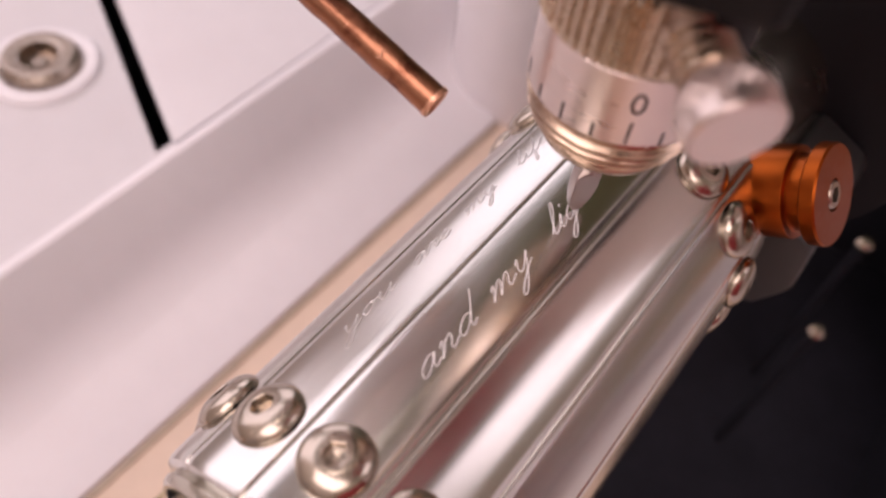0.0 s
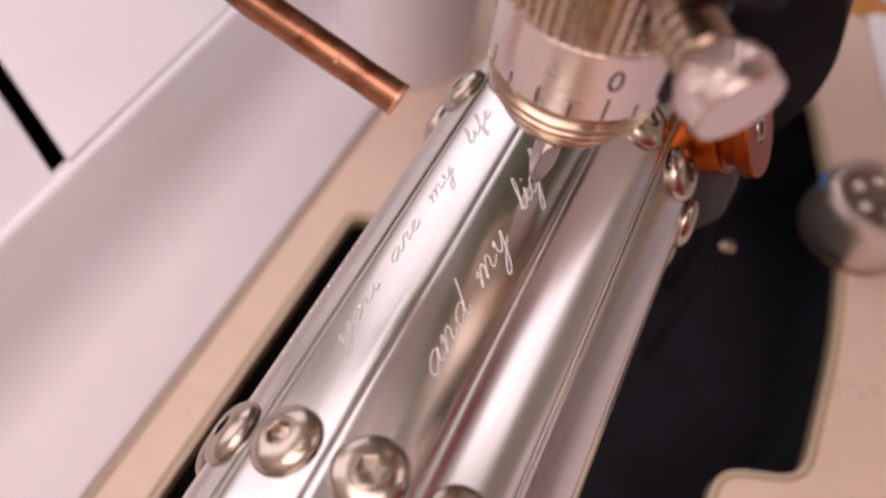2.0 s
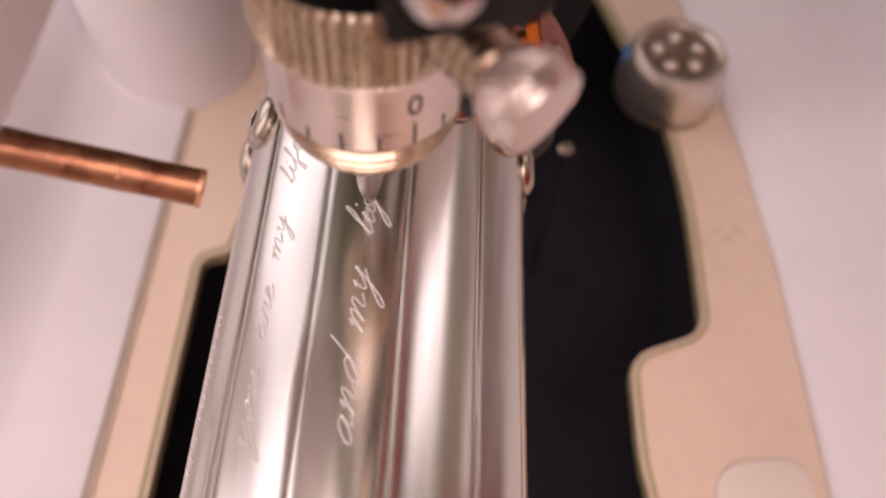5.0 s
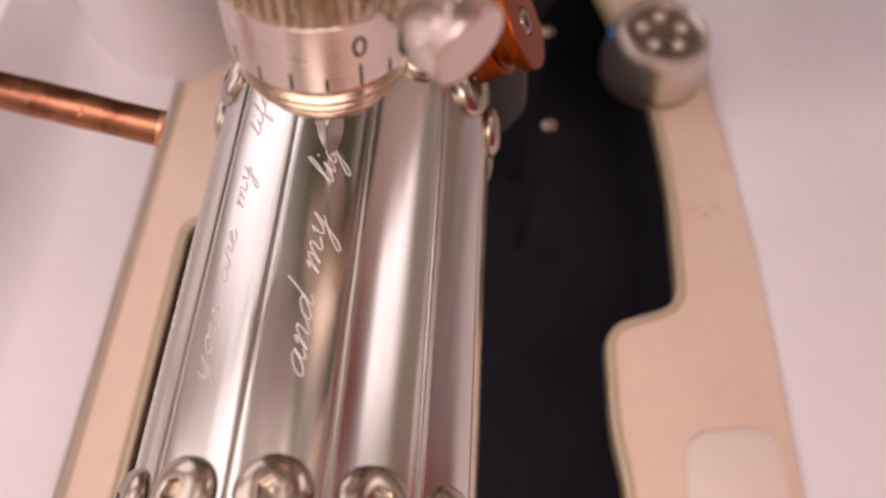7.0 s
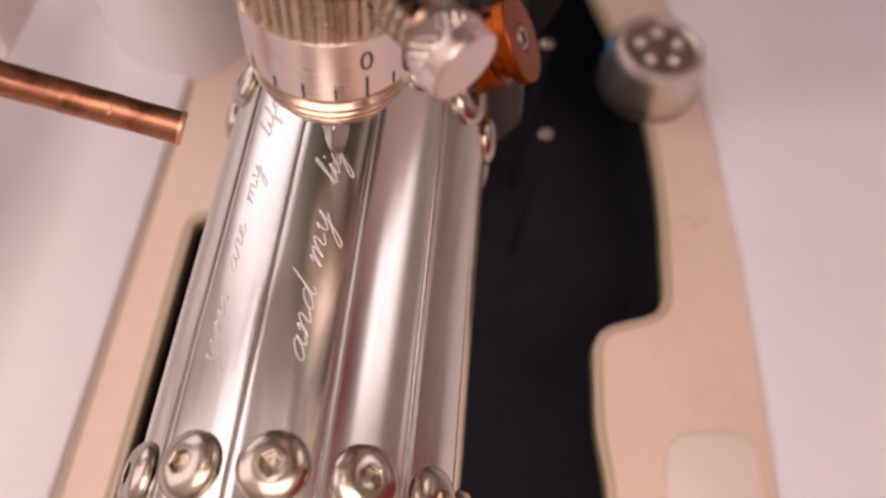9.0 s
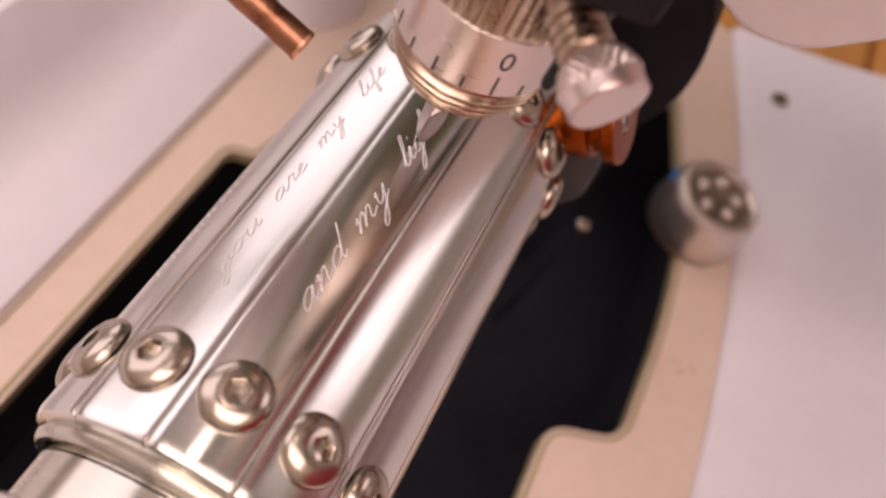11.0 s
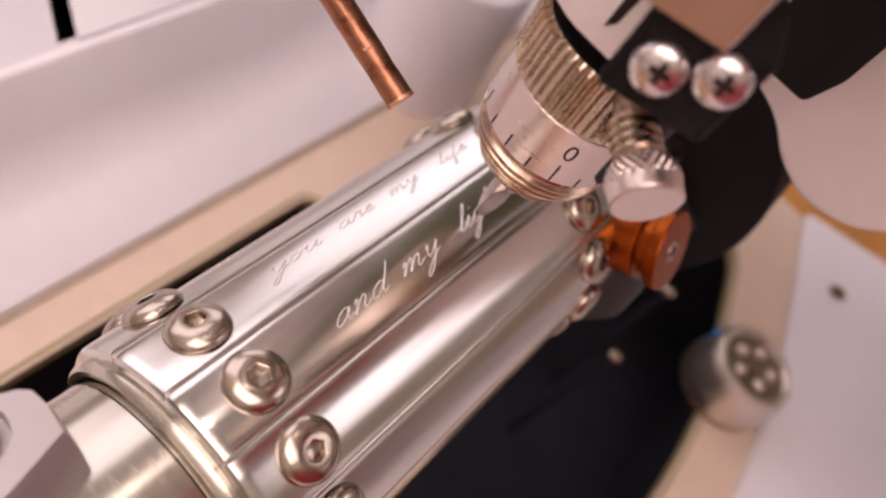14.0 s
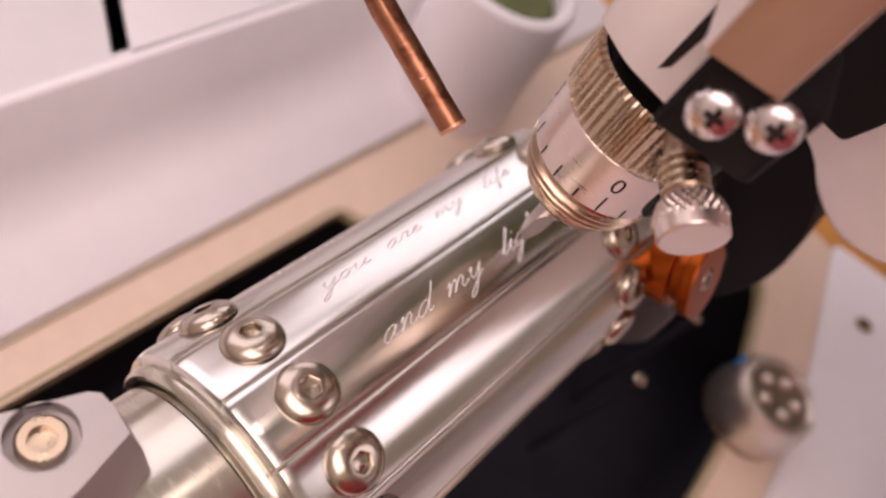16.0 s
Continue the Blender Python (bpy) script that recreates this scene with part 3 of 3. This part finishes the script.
            out.append(tuple(0.5 * (2 * p[i][k] + (p[i + 1][k] - p[i - 1][k]) * t + (2 * p[i - 1][k] - 5 * p[i][k] + 4 * p[i + 1][k] - p[i + 2][k]) * t * t
                                    + (3 * p[i][k] - p[i - 1][k] - 3 * p[i + 1][k] + p[i + 2][k]) * t ** 3) for k in (0, 1)))
    return out + [tuple(pts[-1])]


def cut_line(pts, side, half, height):
    """Ribbon beside a pen line: a low ridge, or a flat floor when height is 0."""
    vs, fs = [], []
    for i, p in enumerate(pts):
        d = (Vector(pts[min(i + 1, len(pts) - 1)]) - Vector(pts[max(i - 1, 0)])).normalized()
        n = Vector((-d.y, d.x))
        c = Vector(p) + n * side
        for w, h in ((-half, 0.0), (0.0, height), (half, 0.0)):
            vs.append(Vector((c.x + n.x * w, c.y + n.y * w, h)))
    for i in range(len(pts) - 1):
        a, b = 3 * i, 3 * i + 3
        fs += [(a, a + 1, b + 1, b), (a + 1, a + 2, b + 2, b + 1)]
    return vs, fs


def lettering(parent):
    words = (("and", 0.0110, 0.0196, 0.00142, 0.4), ("my", 0.0228, 0.0296, 0.00142, 0.4), ("ligh", 0.0344, 0.0418, 0.00142, 0.6),
             ("you", 0.0110, 0.0190, 0.00120, -31.6), ("are", 0.0224, 0.0288, 0.00120, -31.4), ("my", 0.0322, 0.0378, 0.00120, -31.2), ("life", 0.0428, 0.0488, 0.00120, -30.6))
    rnd = random.Random(11)
    for word, y0, y1, xh, a0 in words:
        k = (y1 - y0) / (sum(SCRIPT[c][0] for c in word) - 0.2)
        ridge, floor, x = bmesh.new(), bmesh.new(), 0.0
        for c in word:
            for stroke in SCRIPT[c][1:]:
                wob = rnd.uniform(-0.04, 0.04)
                pts = [((x + px) * k + (py + wob) * xh * 1.0, (py + wob) * xh) for px, py in smooth_stroke(stroke)]
                for side in (-0.00006, 0.00006):
                    wrap(*cut_line(pts, side, 0.000036, 0.00004), y0, radians(a0), ridge, 0.00002)
                # flat ribbon on the surface paints the groove's shade
                wrap(*cut_line(pts, 0.0, 0.00004, 0.0), y0, radians(a0), floor, 0.000012)
            x += SCRIPT[c][0]
        letters = part("engraved_word", ridge, CUT, parent, "bright burred cursive engraved word " + word)
        part("cut_floor", floor, CUT_DARK, letters, "dark line of the cut, groove shade in its colour")
    # a line that cannot be read stays as short slanted cuts
    rnd = random.Random(5)
    for y0, y1, a0, n in ((0.0100, 0.0300, -61, 14),):
        bm = bmesh.new()
        for i in range(n):
            y = y0 + (y1 - y0) * (i + rnd.random() * 0.5) / n
            hgt = 0.0012 + 0.0012 * rnd.random()
            vs = [Vector((sx * 0.00007 + v * hgt * 0.5, v * hgt, 0.00003)) for v in (0, 0.35, 0.7, 1) for sx in (-1, 1)]
            wrap(vs, [(2 * q, 2 * q + 1, 2 * q + 3, 2 * q + 2) for q in range(3)], y, radians(a0), bm, 0.00004)
        part("engraved_mark", bm, CUT, parent, "faint engraved strokes")


hilt()


# ---- rotary holder ----
def chuck():
    c = empty("rotary_chuck", (0, 0.112, -0.0332), "round-edged black rotary chuck holding the far end of the hilt", "chuck")
    axis = Matrix(((1, 0, 0, 0), (0, 0, 1, 0), (0, -1, 0, 0), (0, 0, 0, 1)))
    rim = [(0.0332 * math.sin(radians(a)), 0.0332 * math.cos(radians(a))) for a in range(-14, 150, 2)] + [(-0.010, -0.026), (-0.013, 0.026)]
    part("disc", prism(rim, 0.1002, 0.1248, Matrix(((1, 0, 0, 0), (0, 0, 1, 0), (0, 1, 0, 0), (0, 0, 0, 1))), 0.0005), BLACK_CHUCK, c)
    part("spindle", lathe([(0.0, 0.1248), (0.012, 0.1248), (0.012, 0.24), (0, 0.24)], 48, axis), BLACK_CHUCK, c)
    part("bearing_foot", prism(rounded([(-0.020, -0.134), (0.020, -0.134), (0.016, 0.018), (-0.016, 0.018)], 0.004), 0.214, 0.238,
                               Matrix(((1, 0, 0, 0), (0, 0, 1, 0), (0, 1, 0, 0), (0, 0, 0, 1))), 0.0008), BLACK_CHUCK, c)
    part("jaw", prism(rounded([(0.0150, -0.0200), (0.0225, -0.0200), (0.0265, -0.0120), (0.0255, -0.002), (0.0150, 0.002)], 0.002), 0.0745, 0.1002,
                      Matrix(((1, 0, 0, 0), (0, 0, 1, 0), (0, 1, 0, 0), (0, 0, 0, 1))), 0.0006), GREY, c, "dark grey chuck jaw")


chuck()


def tail_clamp():
    """Milled block with a countersunk screw that grips the tenon."""
    c = empty("end_clamp", (-0.006, -0.030, -0.02), "milled aluminium end clamp with a sunk socket screw, gripping the tenon", "clamp")
    top = [(-0.0220, -0.0370), (-0.0155, -0.0255), (-0.0130, -0.0185), (-0.0122, -0.0176), (-0.0104, -0.0174), (-0.0074, -0.0177), (-0.0056, -0.0240), (-0.0040, -0.0350), (-0.016, -0.046)]
    hole_at = Vector((-0.0116, -0.0238))
    bm = bmesh.new()
    zt = 0.0222
    o = [bm.verts.new((x, y, zt)) for x, y in top]
    ring = [bm.verts.new((hole_at.x + 0.0033 * math.cos(TAU * i / 28), hole_at.y + 0.0033 * math.sin(TAU * i / 28), zt)) for i in range(28)]
    es = [bm.edges.new((a, b)) for a, b in zip(o, o[1:] + o[:1])] + [bm.edges.new((a, b)) for a, b in zip(ring, ring[1:] + ring[:1])]
    bmesh.ops.triangle_fill(bm, edges=es, use_beauty=True)
    deep = [bm.verts.new((v.co.x, v.co.y, zt - 0.0024)) for v in ring]
    for i in range(28):
        bm.faces.new((ring[i], ring[(i + 1) % 28], deep[(i + 1) % 28], deep[i]))
    bm.faces.new(deep)
    cx, cy = -0.016, -0.032
    skirt = [(0.0, 0.0), (0.0016, -0.0022), (0.0030, -0.0070), (0.0030, -0.040)]
    rows = [o]
    for grow, dz in skirt[1:]:
        row = []
        for x, y in top:
            d = Vector((x - cx, y - cy)).normalized()
            row.append(bm.verts.new((x + d.x * grow + (0.0016 if x > -0.0080 else 0) * min(1, -dz / 0.005), y + d.y * grow * 0.4, zt + dz)))
        rows.append(row)
    k = len(top)
    for a, b in zip(rows, rows[1:]):
        for i in range(k):
            bm.faces.new((a[i], a[(i + 1) % k], b[(i + 1) % k], b[i]))
    bm.faces.new(rows[-1])
    part("block", bm, ALU_JAW, c, smooth=20)
    m = Matrix.Translation((hole_at.x, hole_at.y, zt - 0.0024))
    part("socket_screw", lathe([(0.0024, 0.0), (0.0024, 0.0014), (0.0021, 0.0018), (0.0013, 0.0018), (0.0012, 0.0006), (0, 0.0005)], 30, m), NICKEL, c, "brass-toned socket screw")
    part("stand", box(-0.012, -0.050, BED - 0.058, 0.012, -0.036, 0.012, 0.001), GREY, c)


tail_clamp()


# ---- engraving head ----
AX, AY = -0.0006, 0.0396


HEAD = Matrix.Translation((AX + 0.0006, AY - 0.0004, 0.0196)) @ Matrix.Scale(1.09, 4) @ Matrix.Translation((-AX, -AY, -0.0190))


def head_part(name, bm, *rest, **more):
    bm.transform(HEAD)
    return part(name, bm, *rest, **more)


def engraving_head():
    h = empty("engraving_head", (AX, AY, 0.0192), "engraving head with carbide point and graduated nickel dial", "engraving head")
    m = Matrix.Translation((AX, AY, 0))
    # round shank ground to a half-round chisel point
    bm = bmesh.new()
    face = radians(-25)
    rings = []
    for r, z, flat in ((0.0016, 0.0330, 9), (0.0016, 0.0262, 9), (0.0016, 0.0250, 0.0004), (0.0016, 0.0222, 0.0003), (0.0013, 0.0206, 0.0002), (0.0008, 0.0196, 0.0001), (0.0003, 0.0191, 0.00005)):
        ring = []
        for i in range(32):
            t = TAU * i / 32
            u, v = min(r * math.cos(t), flat), r * math.sin(t)
            ring.append(bm.verts.new((AX + u * math.cos(face) - v * math.sin(face), AY + u * math.sin(face) + v * math.cos(face), z)))
        rings.append(ring)
    for p, q in zip(rings, rings[1:]):
        for i in range(32):
            bm.faces.new((p[i], q[i], q[(i + 1) % 32], p[(i + 1) % 32]))
    bm.faces.new(rings[-1])
    head_part("cutter", bm, CARBIDE, h, "half-round ground carbide point", smooth=28)
    # rounded bottom lip, then a thread that widens up to the dial
    prof = [(0.0018, 0.0322), (0.0020, 0.0308), (0.0044, 0.0306), (0.0056, 0.0309), (0.0062, 0.0315), (0.0064, 0.0321)]
    z = 0.0323
    while z < 0.0362:
        r = 0.0064 + 0.0013 * min(1, (z - 0.0323) / 0.0026) ** 0.6
        prof += [(r - 0.0001, z), (r + 0.0003, z + 0.0003), (r + 0.00032, z + 0.0005), (r - 0.0002, z + 0.00085)]
        z += 0.0010
    prof += [(0.0074, 0.0366), (0.0070, 0.0372)]
    head_part("threaded_nose", lathe(prof, 96, m), NICKEL_REFLECT, h, "threaded nose, warm nickel")
    dial = head_part("dial", lathe([(0.0070, 0.0371), (0.0080, 0.0371), (0.0082, 0.0373), (0.0082, 0.0440), (0.0080, 0.0442)], 128, m), NICKEL_BAND, h, "satin dial with black graduations")
    # graduations and figures round the dial
    div = TAU / 18
    a_zero = radians(-90 + 31)
    for i in range(18):
        a = a_zero - i * div
        length = 0.0024 if i % 5 == 0 else (0.0014 if i % 2 else 0.0018)
        bm = bmesh.new()
        w, r = 0.00012 / 0.0082, 0.00823
        q = [bm.verts.new((AX + r * math.cos(a + s * w), AY + r * math.sin(a + s * w), zz)) for s, zz in ((-1, 0.0374), (1, 0.0374), (1, 0.0374 + length), (-1, 0.0374 + length))]
        bm.faces.new(q)
        head_part("graduation", bm, INK_SHADE, dial)
    for txt, steps in (("0", 0), ("5", 5), ("10", 10)):
        vs, fs = text_mesh(txt, 0.0030)
        mid = (min(v.x for v in vs) + max(v.x for v in vs)) / 2
        a = a_zero - steps * div
        bm = bmesh.new()
        nv = []
        for v in vs:
            b = a + (v.x - mid) * 0.92 / 0.0082
            nv.append(bm.verts.new((AX + 0.00823 * math.cos(b), AY + 0.00823 * math.sin(b), 0.0407 + v.y)))
        for f in fs:
            bm.faces.new([nv[i] for i in f])
        head_part("figure", bm, INK_SHADE, dial)
    # straight knurl
    bm = bmesh.new()
    teeth = 52
    rows = []
    for zz, k in ((0.0441, 0.0), (0.0444, 0.6), (0.0447, 1), (0.0503, 1), (0.0506, 0.6), (0.0509, 0)):
        row = []
        for i in range(teeth * 4):
            r = 0.00815 + k * (0.00055 if i % 4 in (0, 1) else 0.0)
            a = TAU * i / (teeth * 4)
            row.append(bm.verts.new((AX + r * math.cos(a), AY + r * math.sin(a), zz)))
        rows.append(row)
    n = teeth * 4
    for a, b in zip(rows, rows[1:]):
        for i in range(n):
            bm.faces.new((a[i], a[(i + 1) % n], b[(i + 1) % n], b[i]))
    head_part("knurled_ring", bm, NICKEL, h, "straight-knurled nickel ring")
    head_part("spindle_neck", lathe([(0.0, 0.0505), (0.0078, 0.0505), (0.0078, 0.0509), (0.0066, 0.0511), (0.0066, 0.0535), (0, 0.0535)], 64, m), BLACK_PLASTIC, h, "dark recessed neck")
    # white collet block with slots above the knurl
    body = prism(rounded([(-0.0082, -0.0066), (-0.0030, -0.0086), (0.0060, -0.0086), (0.0082, -0.0060), (0.0082, 0.0086), (-0.0082, 0.0086)], 0.0012), 0.0528, 0.0640,
                 Matrix.Translation((AX, AY, 0)), 0.0005)
    head_part("collet_block", body, WHITE_CAST, h, "white enamelled collet block")
    # solid dark strips on the block paint the shade of its slots
    head_part("collet_slot", prism([(-0.0006, 0.0550), (0.0002, 0.0560), (0.0010, 0.0640), (-0.0004, 0.0640)], -0.0087, -0.0080, m @ Matrix(((1, 0, 0, 0), (0, 0, 1, 0), (0, 1, 0, 0), (0, 0, 0, 1)))), INK_SHADE, h, "dark tapered slot", smooth=0)
    head_part("collet_slot", box(0.0040, -0.0089, 0.0535, 0.0052, -0.0080, 0.0580, 0.0001, m), GREY, h, "dark slot")
    return h


head = engraving_head()


def clamp_bracket(h):
    turn = radians(20)
    m = Matrix.Translation((0.0059, 0.0224, 0.0046)) @ Matrix.Rotation(turn, 4, "Z")
    part("clamp", prism(rounded([(-0.0030, 0.0006), (0.0078, 0.0006), (0.0085, 0.0110), (0.0030, 0.0130), (-0.0005, 0.0050)], 0.0012), 0.0548, 0.0645, m, 0.0005),
         BLACK_PLASTIC, h, "black clamp bracket")
    part("clamp_tongue", prism([(0.0050, 0.0046), (0.0042, 0.0056), (0.0066, 0.0100), (0.0084, 0.0092)], 0.0415, 0.0552, m, 0.0006), BLACK_PLASTIC, h, "black clamp tongue beside the dial")
    for x, z in ((0.0006, 0.0592), (0.0050, 0.0613)):
        mm = m @ Matrix.Translation((x, 0.0006, z)) @ Matrix.Rotation(radians(72), 4, "X")
        head_ob = part("cross_screw", lathe([(0.0024, -0.0012), (0.0024, 0.0004), (0.0022, 0.0010), (0.0018, 0.0014), (0.0011, 0.00165), (0, 0.0017)], 32, mm), STEEL_PALE, h, "pan-head steel screw")
        # raised dark cross paints the shade in the screw's recess
        cross = box(-0.0009, -0.00028, 0.0012, 0.0009, 0.00028, 0.00178, 0, mm)
        box(-0.00028, -0.0009, 0.0012, 0.00028, 0.0009, 0.00177, 0, mm, cross)
        part("cross_recess", cross, INK_SHADE, head_ob, smooth=0)


clamp_bracket(head)


def thumb_screw(h):
    tip, root = Vector((0.0136, 0.0236, 0.0530)), Vector((0.0076, 0.0291, 0.0539))
    axis = (tip - root).normalized()
    m = frame_from(axis, root)
    n = (tip - root).length
    prof, z = [(0.0, -0.003), (0.0015, -0.003), (0.0018, -0.0006)], -0.0006
    while z < n - 0.0054:
        prof += [(0.0019, z), (0.00245, z + 0.0003), (0.00245, z + 0.0006), (0.0019, z + 0.0009)]
        z += 0.00105
    t = part("thumbscrew", lathe(prof + [(0.0019, n - 0.0045)], 48, m), NICKEL, h, "threaded nickel clamp screw")
    # grip that swells to a diamond-knurled band and a flat end
    bm = bmesh.new()
    seg, lev = 144, 40
    rows = []
    for j in range(lev):
        f = j / (lev - 1)
        zz = n - 0.0050 + 0.0047 * f
        body = 0.0021 + 0.0013 * math.sin(min(1, f / 0.7) * math.pi / 2)
        band = max(0, min(1, (f - 0.1) / 0.12, (0.74 - f) / 0.1))
        row = []
        for i in range(seg):
            a = TAU * i / seg
            r = body + band * 0.00034 * (abs(math.sin(12 * a + 13 * f)) * abs(math.sin(12 * a - 13 * f)) - 0.3)
            row.append(bm.verts.new(m @ Vector((r * math.cos(a), r * math.sin(a), zz))))
        rows.append(row)
    for r, zz in ((0.00335, n - 0.00015), (0.00318, n)):
        rows.append([bm.verts.new(m @ Vector((r * math.cos(TAU * i / seg), r * math.sin(TAU * i / seg), zz))) for i in range(seg)])
    for a, b in zip(rows, rows[1:]):
        for i in range(seg):
            bm.faces.new((a[i], a[(i + 1) % seg], b[(i + 1) % seg], b[i]))
    bm.faces.new(rows[-1])
    bm.faces.new(rows[0])
    part("knurled_grip", bm, NICKEL_BAND, t, "knurled grip with a flat end", smooth=25)


thumb_screw(head)


def head_carrier():
    """White housings that carry the head."""
    c = empty("head_carrier", (0.05, 0.08, 0.032), "white enamelled carrier on a grey-green beam, holding the engraving head", "machine carriage")
    turn = Matrix.Translation((0.0021, 0.0214, 0.0046)) @ Matrix.Rotation(radians(20), 4, "Z")
    part("slide_block", box(0, 0.0, 0.0632, 0.0078, 0.017, 0.125, 0.0005, turn), WHITE_CAST, c, "white enamelled slide block")
    # thin sheet that paints the block's front in its warm shade
    part("front_shade", box(0.0004, -0.0006, 0.0636, 0.0074, 0.0002, 0.125, 0.0002, turn), WARM_SHADE, c, "brown front face of the slide block, warm shade in its colour")
    flip = Matrix(((1, 0, 0, 0), (0, 0, 1, 0), (0, 1, 0, 0), (0, 0, 0, 1)))
    part("cable_housing", prism(rounded([(0.0080, 0.0507), (0.0121, 0.0463), (0.0184, 0.0464), (0.0200, 0.0520), (0.0200, 0.120), (0.0080, 0.120)], 0.001), 0.0690, 0.0792, flip, 0.0004), BLACK_PLASTIC, c, "black cable housing")
    part("back_casting", prism(rounded([(0.0070, 0.0520), (0.0080, 0.0400), (0.0180, 0.0368), (0.0230, 0.0325), (0.0300, 0.0298), (0.0380, 0.0320), (0.0480, 0.0430), (0.0600, 0.0640), (0.0600, 0.125), (0.0, 0.125)],
                                       [0.002, 0.003, 0.006, 0.004, 0.005, 0.005, 0.01, 0.01, 0.001, 0.001], 8), 0.0790, 0.0930, flip, 0.0012, None, 3), WHITE_CAST, c, "white enamelled back casting")
    block = prism([(-0.0400, 0.0548), (-0.0350, 0.0530), (-0.0208, 0.0524), (-0.0208, 0.115), (-0.0400, 0.115)], 0.0200, 0.0460,
                  Matrix(((1, 0, 0, 0), (0, 0, 1, 0), (0, 1, 0, 0), (0, 0, 0, 1))), 0.0006)
    part("nozzle_block", block, WHITE, c, "white block holding the copper pipe")
    # unseen beam, rail and plate: colour and extent set for the hilt's reflections
    part("cross_beam", box(-0.050, 0.080, 0.120, 0.038, 0.230, 0.210, 0.004), BEAM, c, "wide grey-green beam out of view, coloured and sized for reflections")
    part("cross_rail", box(-0.42, 0.165, 0.178, 0.036, 0.208, 0.2095, 0.002), BEAM, c)
    # unseen arm, added to cast the shade on the far apron
    part("shade_arm", box(0.080, 0.100, 0.028, 0.379, 0.240, 0.048, 0.003), ARM, c, "white arm out of view, added to shade the apron")
    # unseen red block, added only to redden the hilt's reflections
    part("red_reflector", box(0.034, 0.015, 0.122, 0.075, 0.081, 0.150, 0.002), RED, c, "red block out of view, added for red reflections on the hilt")
    part("bridge_plate", box(-0.0560, 0.022, 0.110, -0.0185, 0.0802, 0.150, 0.001), BEAM, c)
    for x in (-0.42, 0.38):
        part("column", box(x, 0.100, -0.160, x + 0.04, 0.210, 0.179, 0.003), WHITE, c)


head_carrier()


def copper_pipe():
    p0 = Vector((-0.0145, 0.0298, 0.0335))
    p1 = p0 + Vector((-0.9384, -0.0492, 0.3420)) * 0.0160
    bend = p0 + Vector((-0.9384, -0.0492, 0.3420)) * 0.0215
    up = bend + Vector((-0.0006, -0.0010, 0.0060))
    pts = [p0 + (p1 - p0) * i / 12 for i in range(13)]
    for i in range(1, 13):
        t = i / 12
        pts.append(p1 * (1 - t) ** 2 + bend * 2 * t * (1 - t) + up * t * t)
    pts.append(up + Vector((-0.0003, -0.0005, 0.0120)))
    n = empty("air_nozzle", p0, "bent copper air pipe with small dents, hanging from the white block", "pipe")
    part("pipe", tube_along(pts, lambda u: 0.00170 + 0.00004 * math.sin(u * 37) * math.sin(u * 11), 28, None, 0.72), COPPER, n, smooth=40)
    for f, lean in ((0.40, 0.1), (0.66, -0.15)):
        out = Vector((-0.25 + lean, -0.62, 0.74)).normalized()
        m = frame_from(out, p0 + (p1 - p0) * f + out * 0.00166)
        part("dent", lathe([(0.00062, -0.0001), (0.00055, 0.00010), (0.00040, 0.00012), (0.00030, 0.00002), (0, -0.00002)], 18, m), COPPER_CUT, n, "small bright-rimmed dent")
    m = frame_from((p0 - p1).normalized(), p0)
    part("mouth", lathe([(0.00128, -0.0004), (0.00128, 0.0002), (0.0014, 0.0003), (0.0017, 0.0003), (0.00180, 0.0001), (0.00180, -0.0003)], 28, m), COPPER_CUT, n, "bright sawn mouth of the pipe")


copper_pipe()


def red_box():
    """Unseen red box, added beside the machine to redden the hilt's reflections."""
    b = empty("reflected_red_box", (0.26, -0.07, -0.0530), "red box out of view, added for red reflections on the hilt", "box")
    part("body", box(0.169, -0.195, -0.0531, 0.340, 0.046, 0.118, 0.006), RED, b)
    part("lid", box(0.165, -0.199, 0.1185, 0.344, 0.050, 0.130, 0.004), RED, b)


red_box()


def ceiling_lamp(x0, y0, x1, y1, label, drop=0.0):
    c = empty("ceiling_lamp", ((x0 + x1) / 2, (y0 + y1) / 2, 1.45), label, "lamp", "ceiling lamps")
    part("housing", box(x0, y0, 1.425 + drop, x1, y1, 1.45, 0.004), WHITE, c)


ceiling_lamp(-0.77, -1.49, 0.97, -0.23, "broad warm white ceiling lamp panel, lit")
# housing of the added streak light
ceiling_lamp(-0.38, -0.07, -0.22, 1.57, "long narrow white panel out of view, added for the hilt's streak")
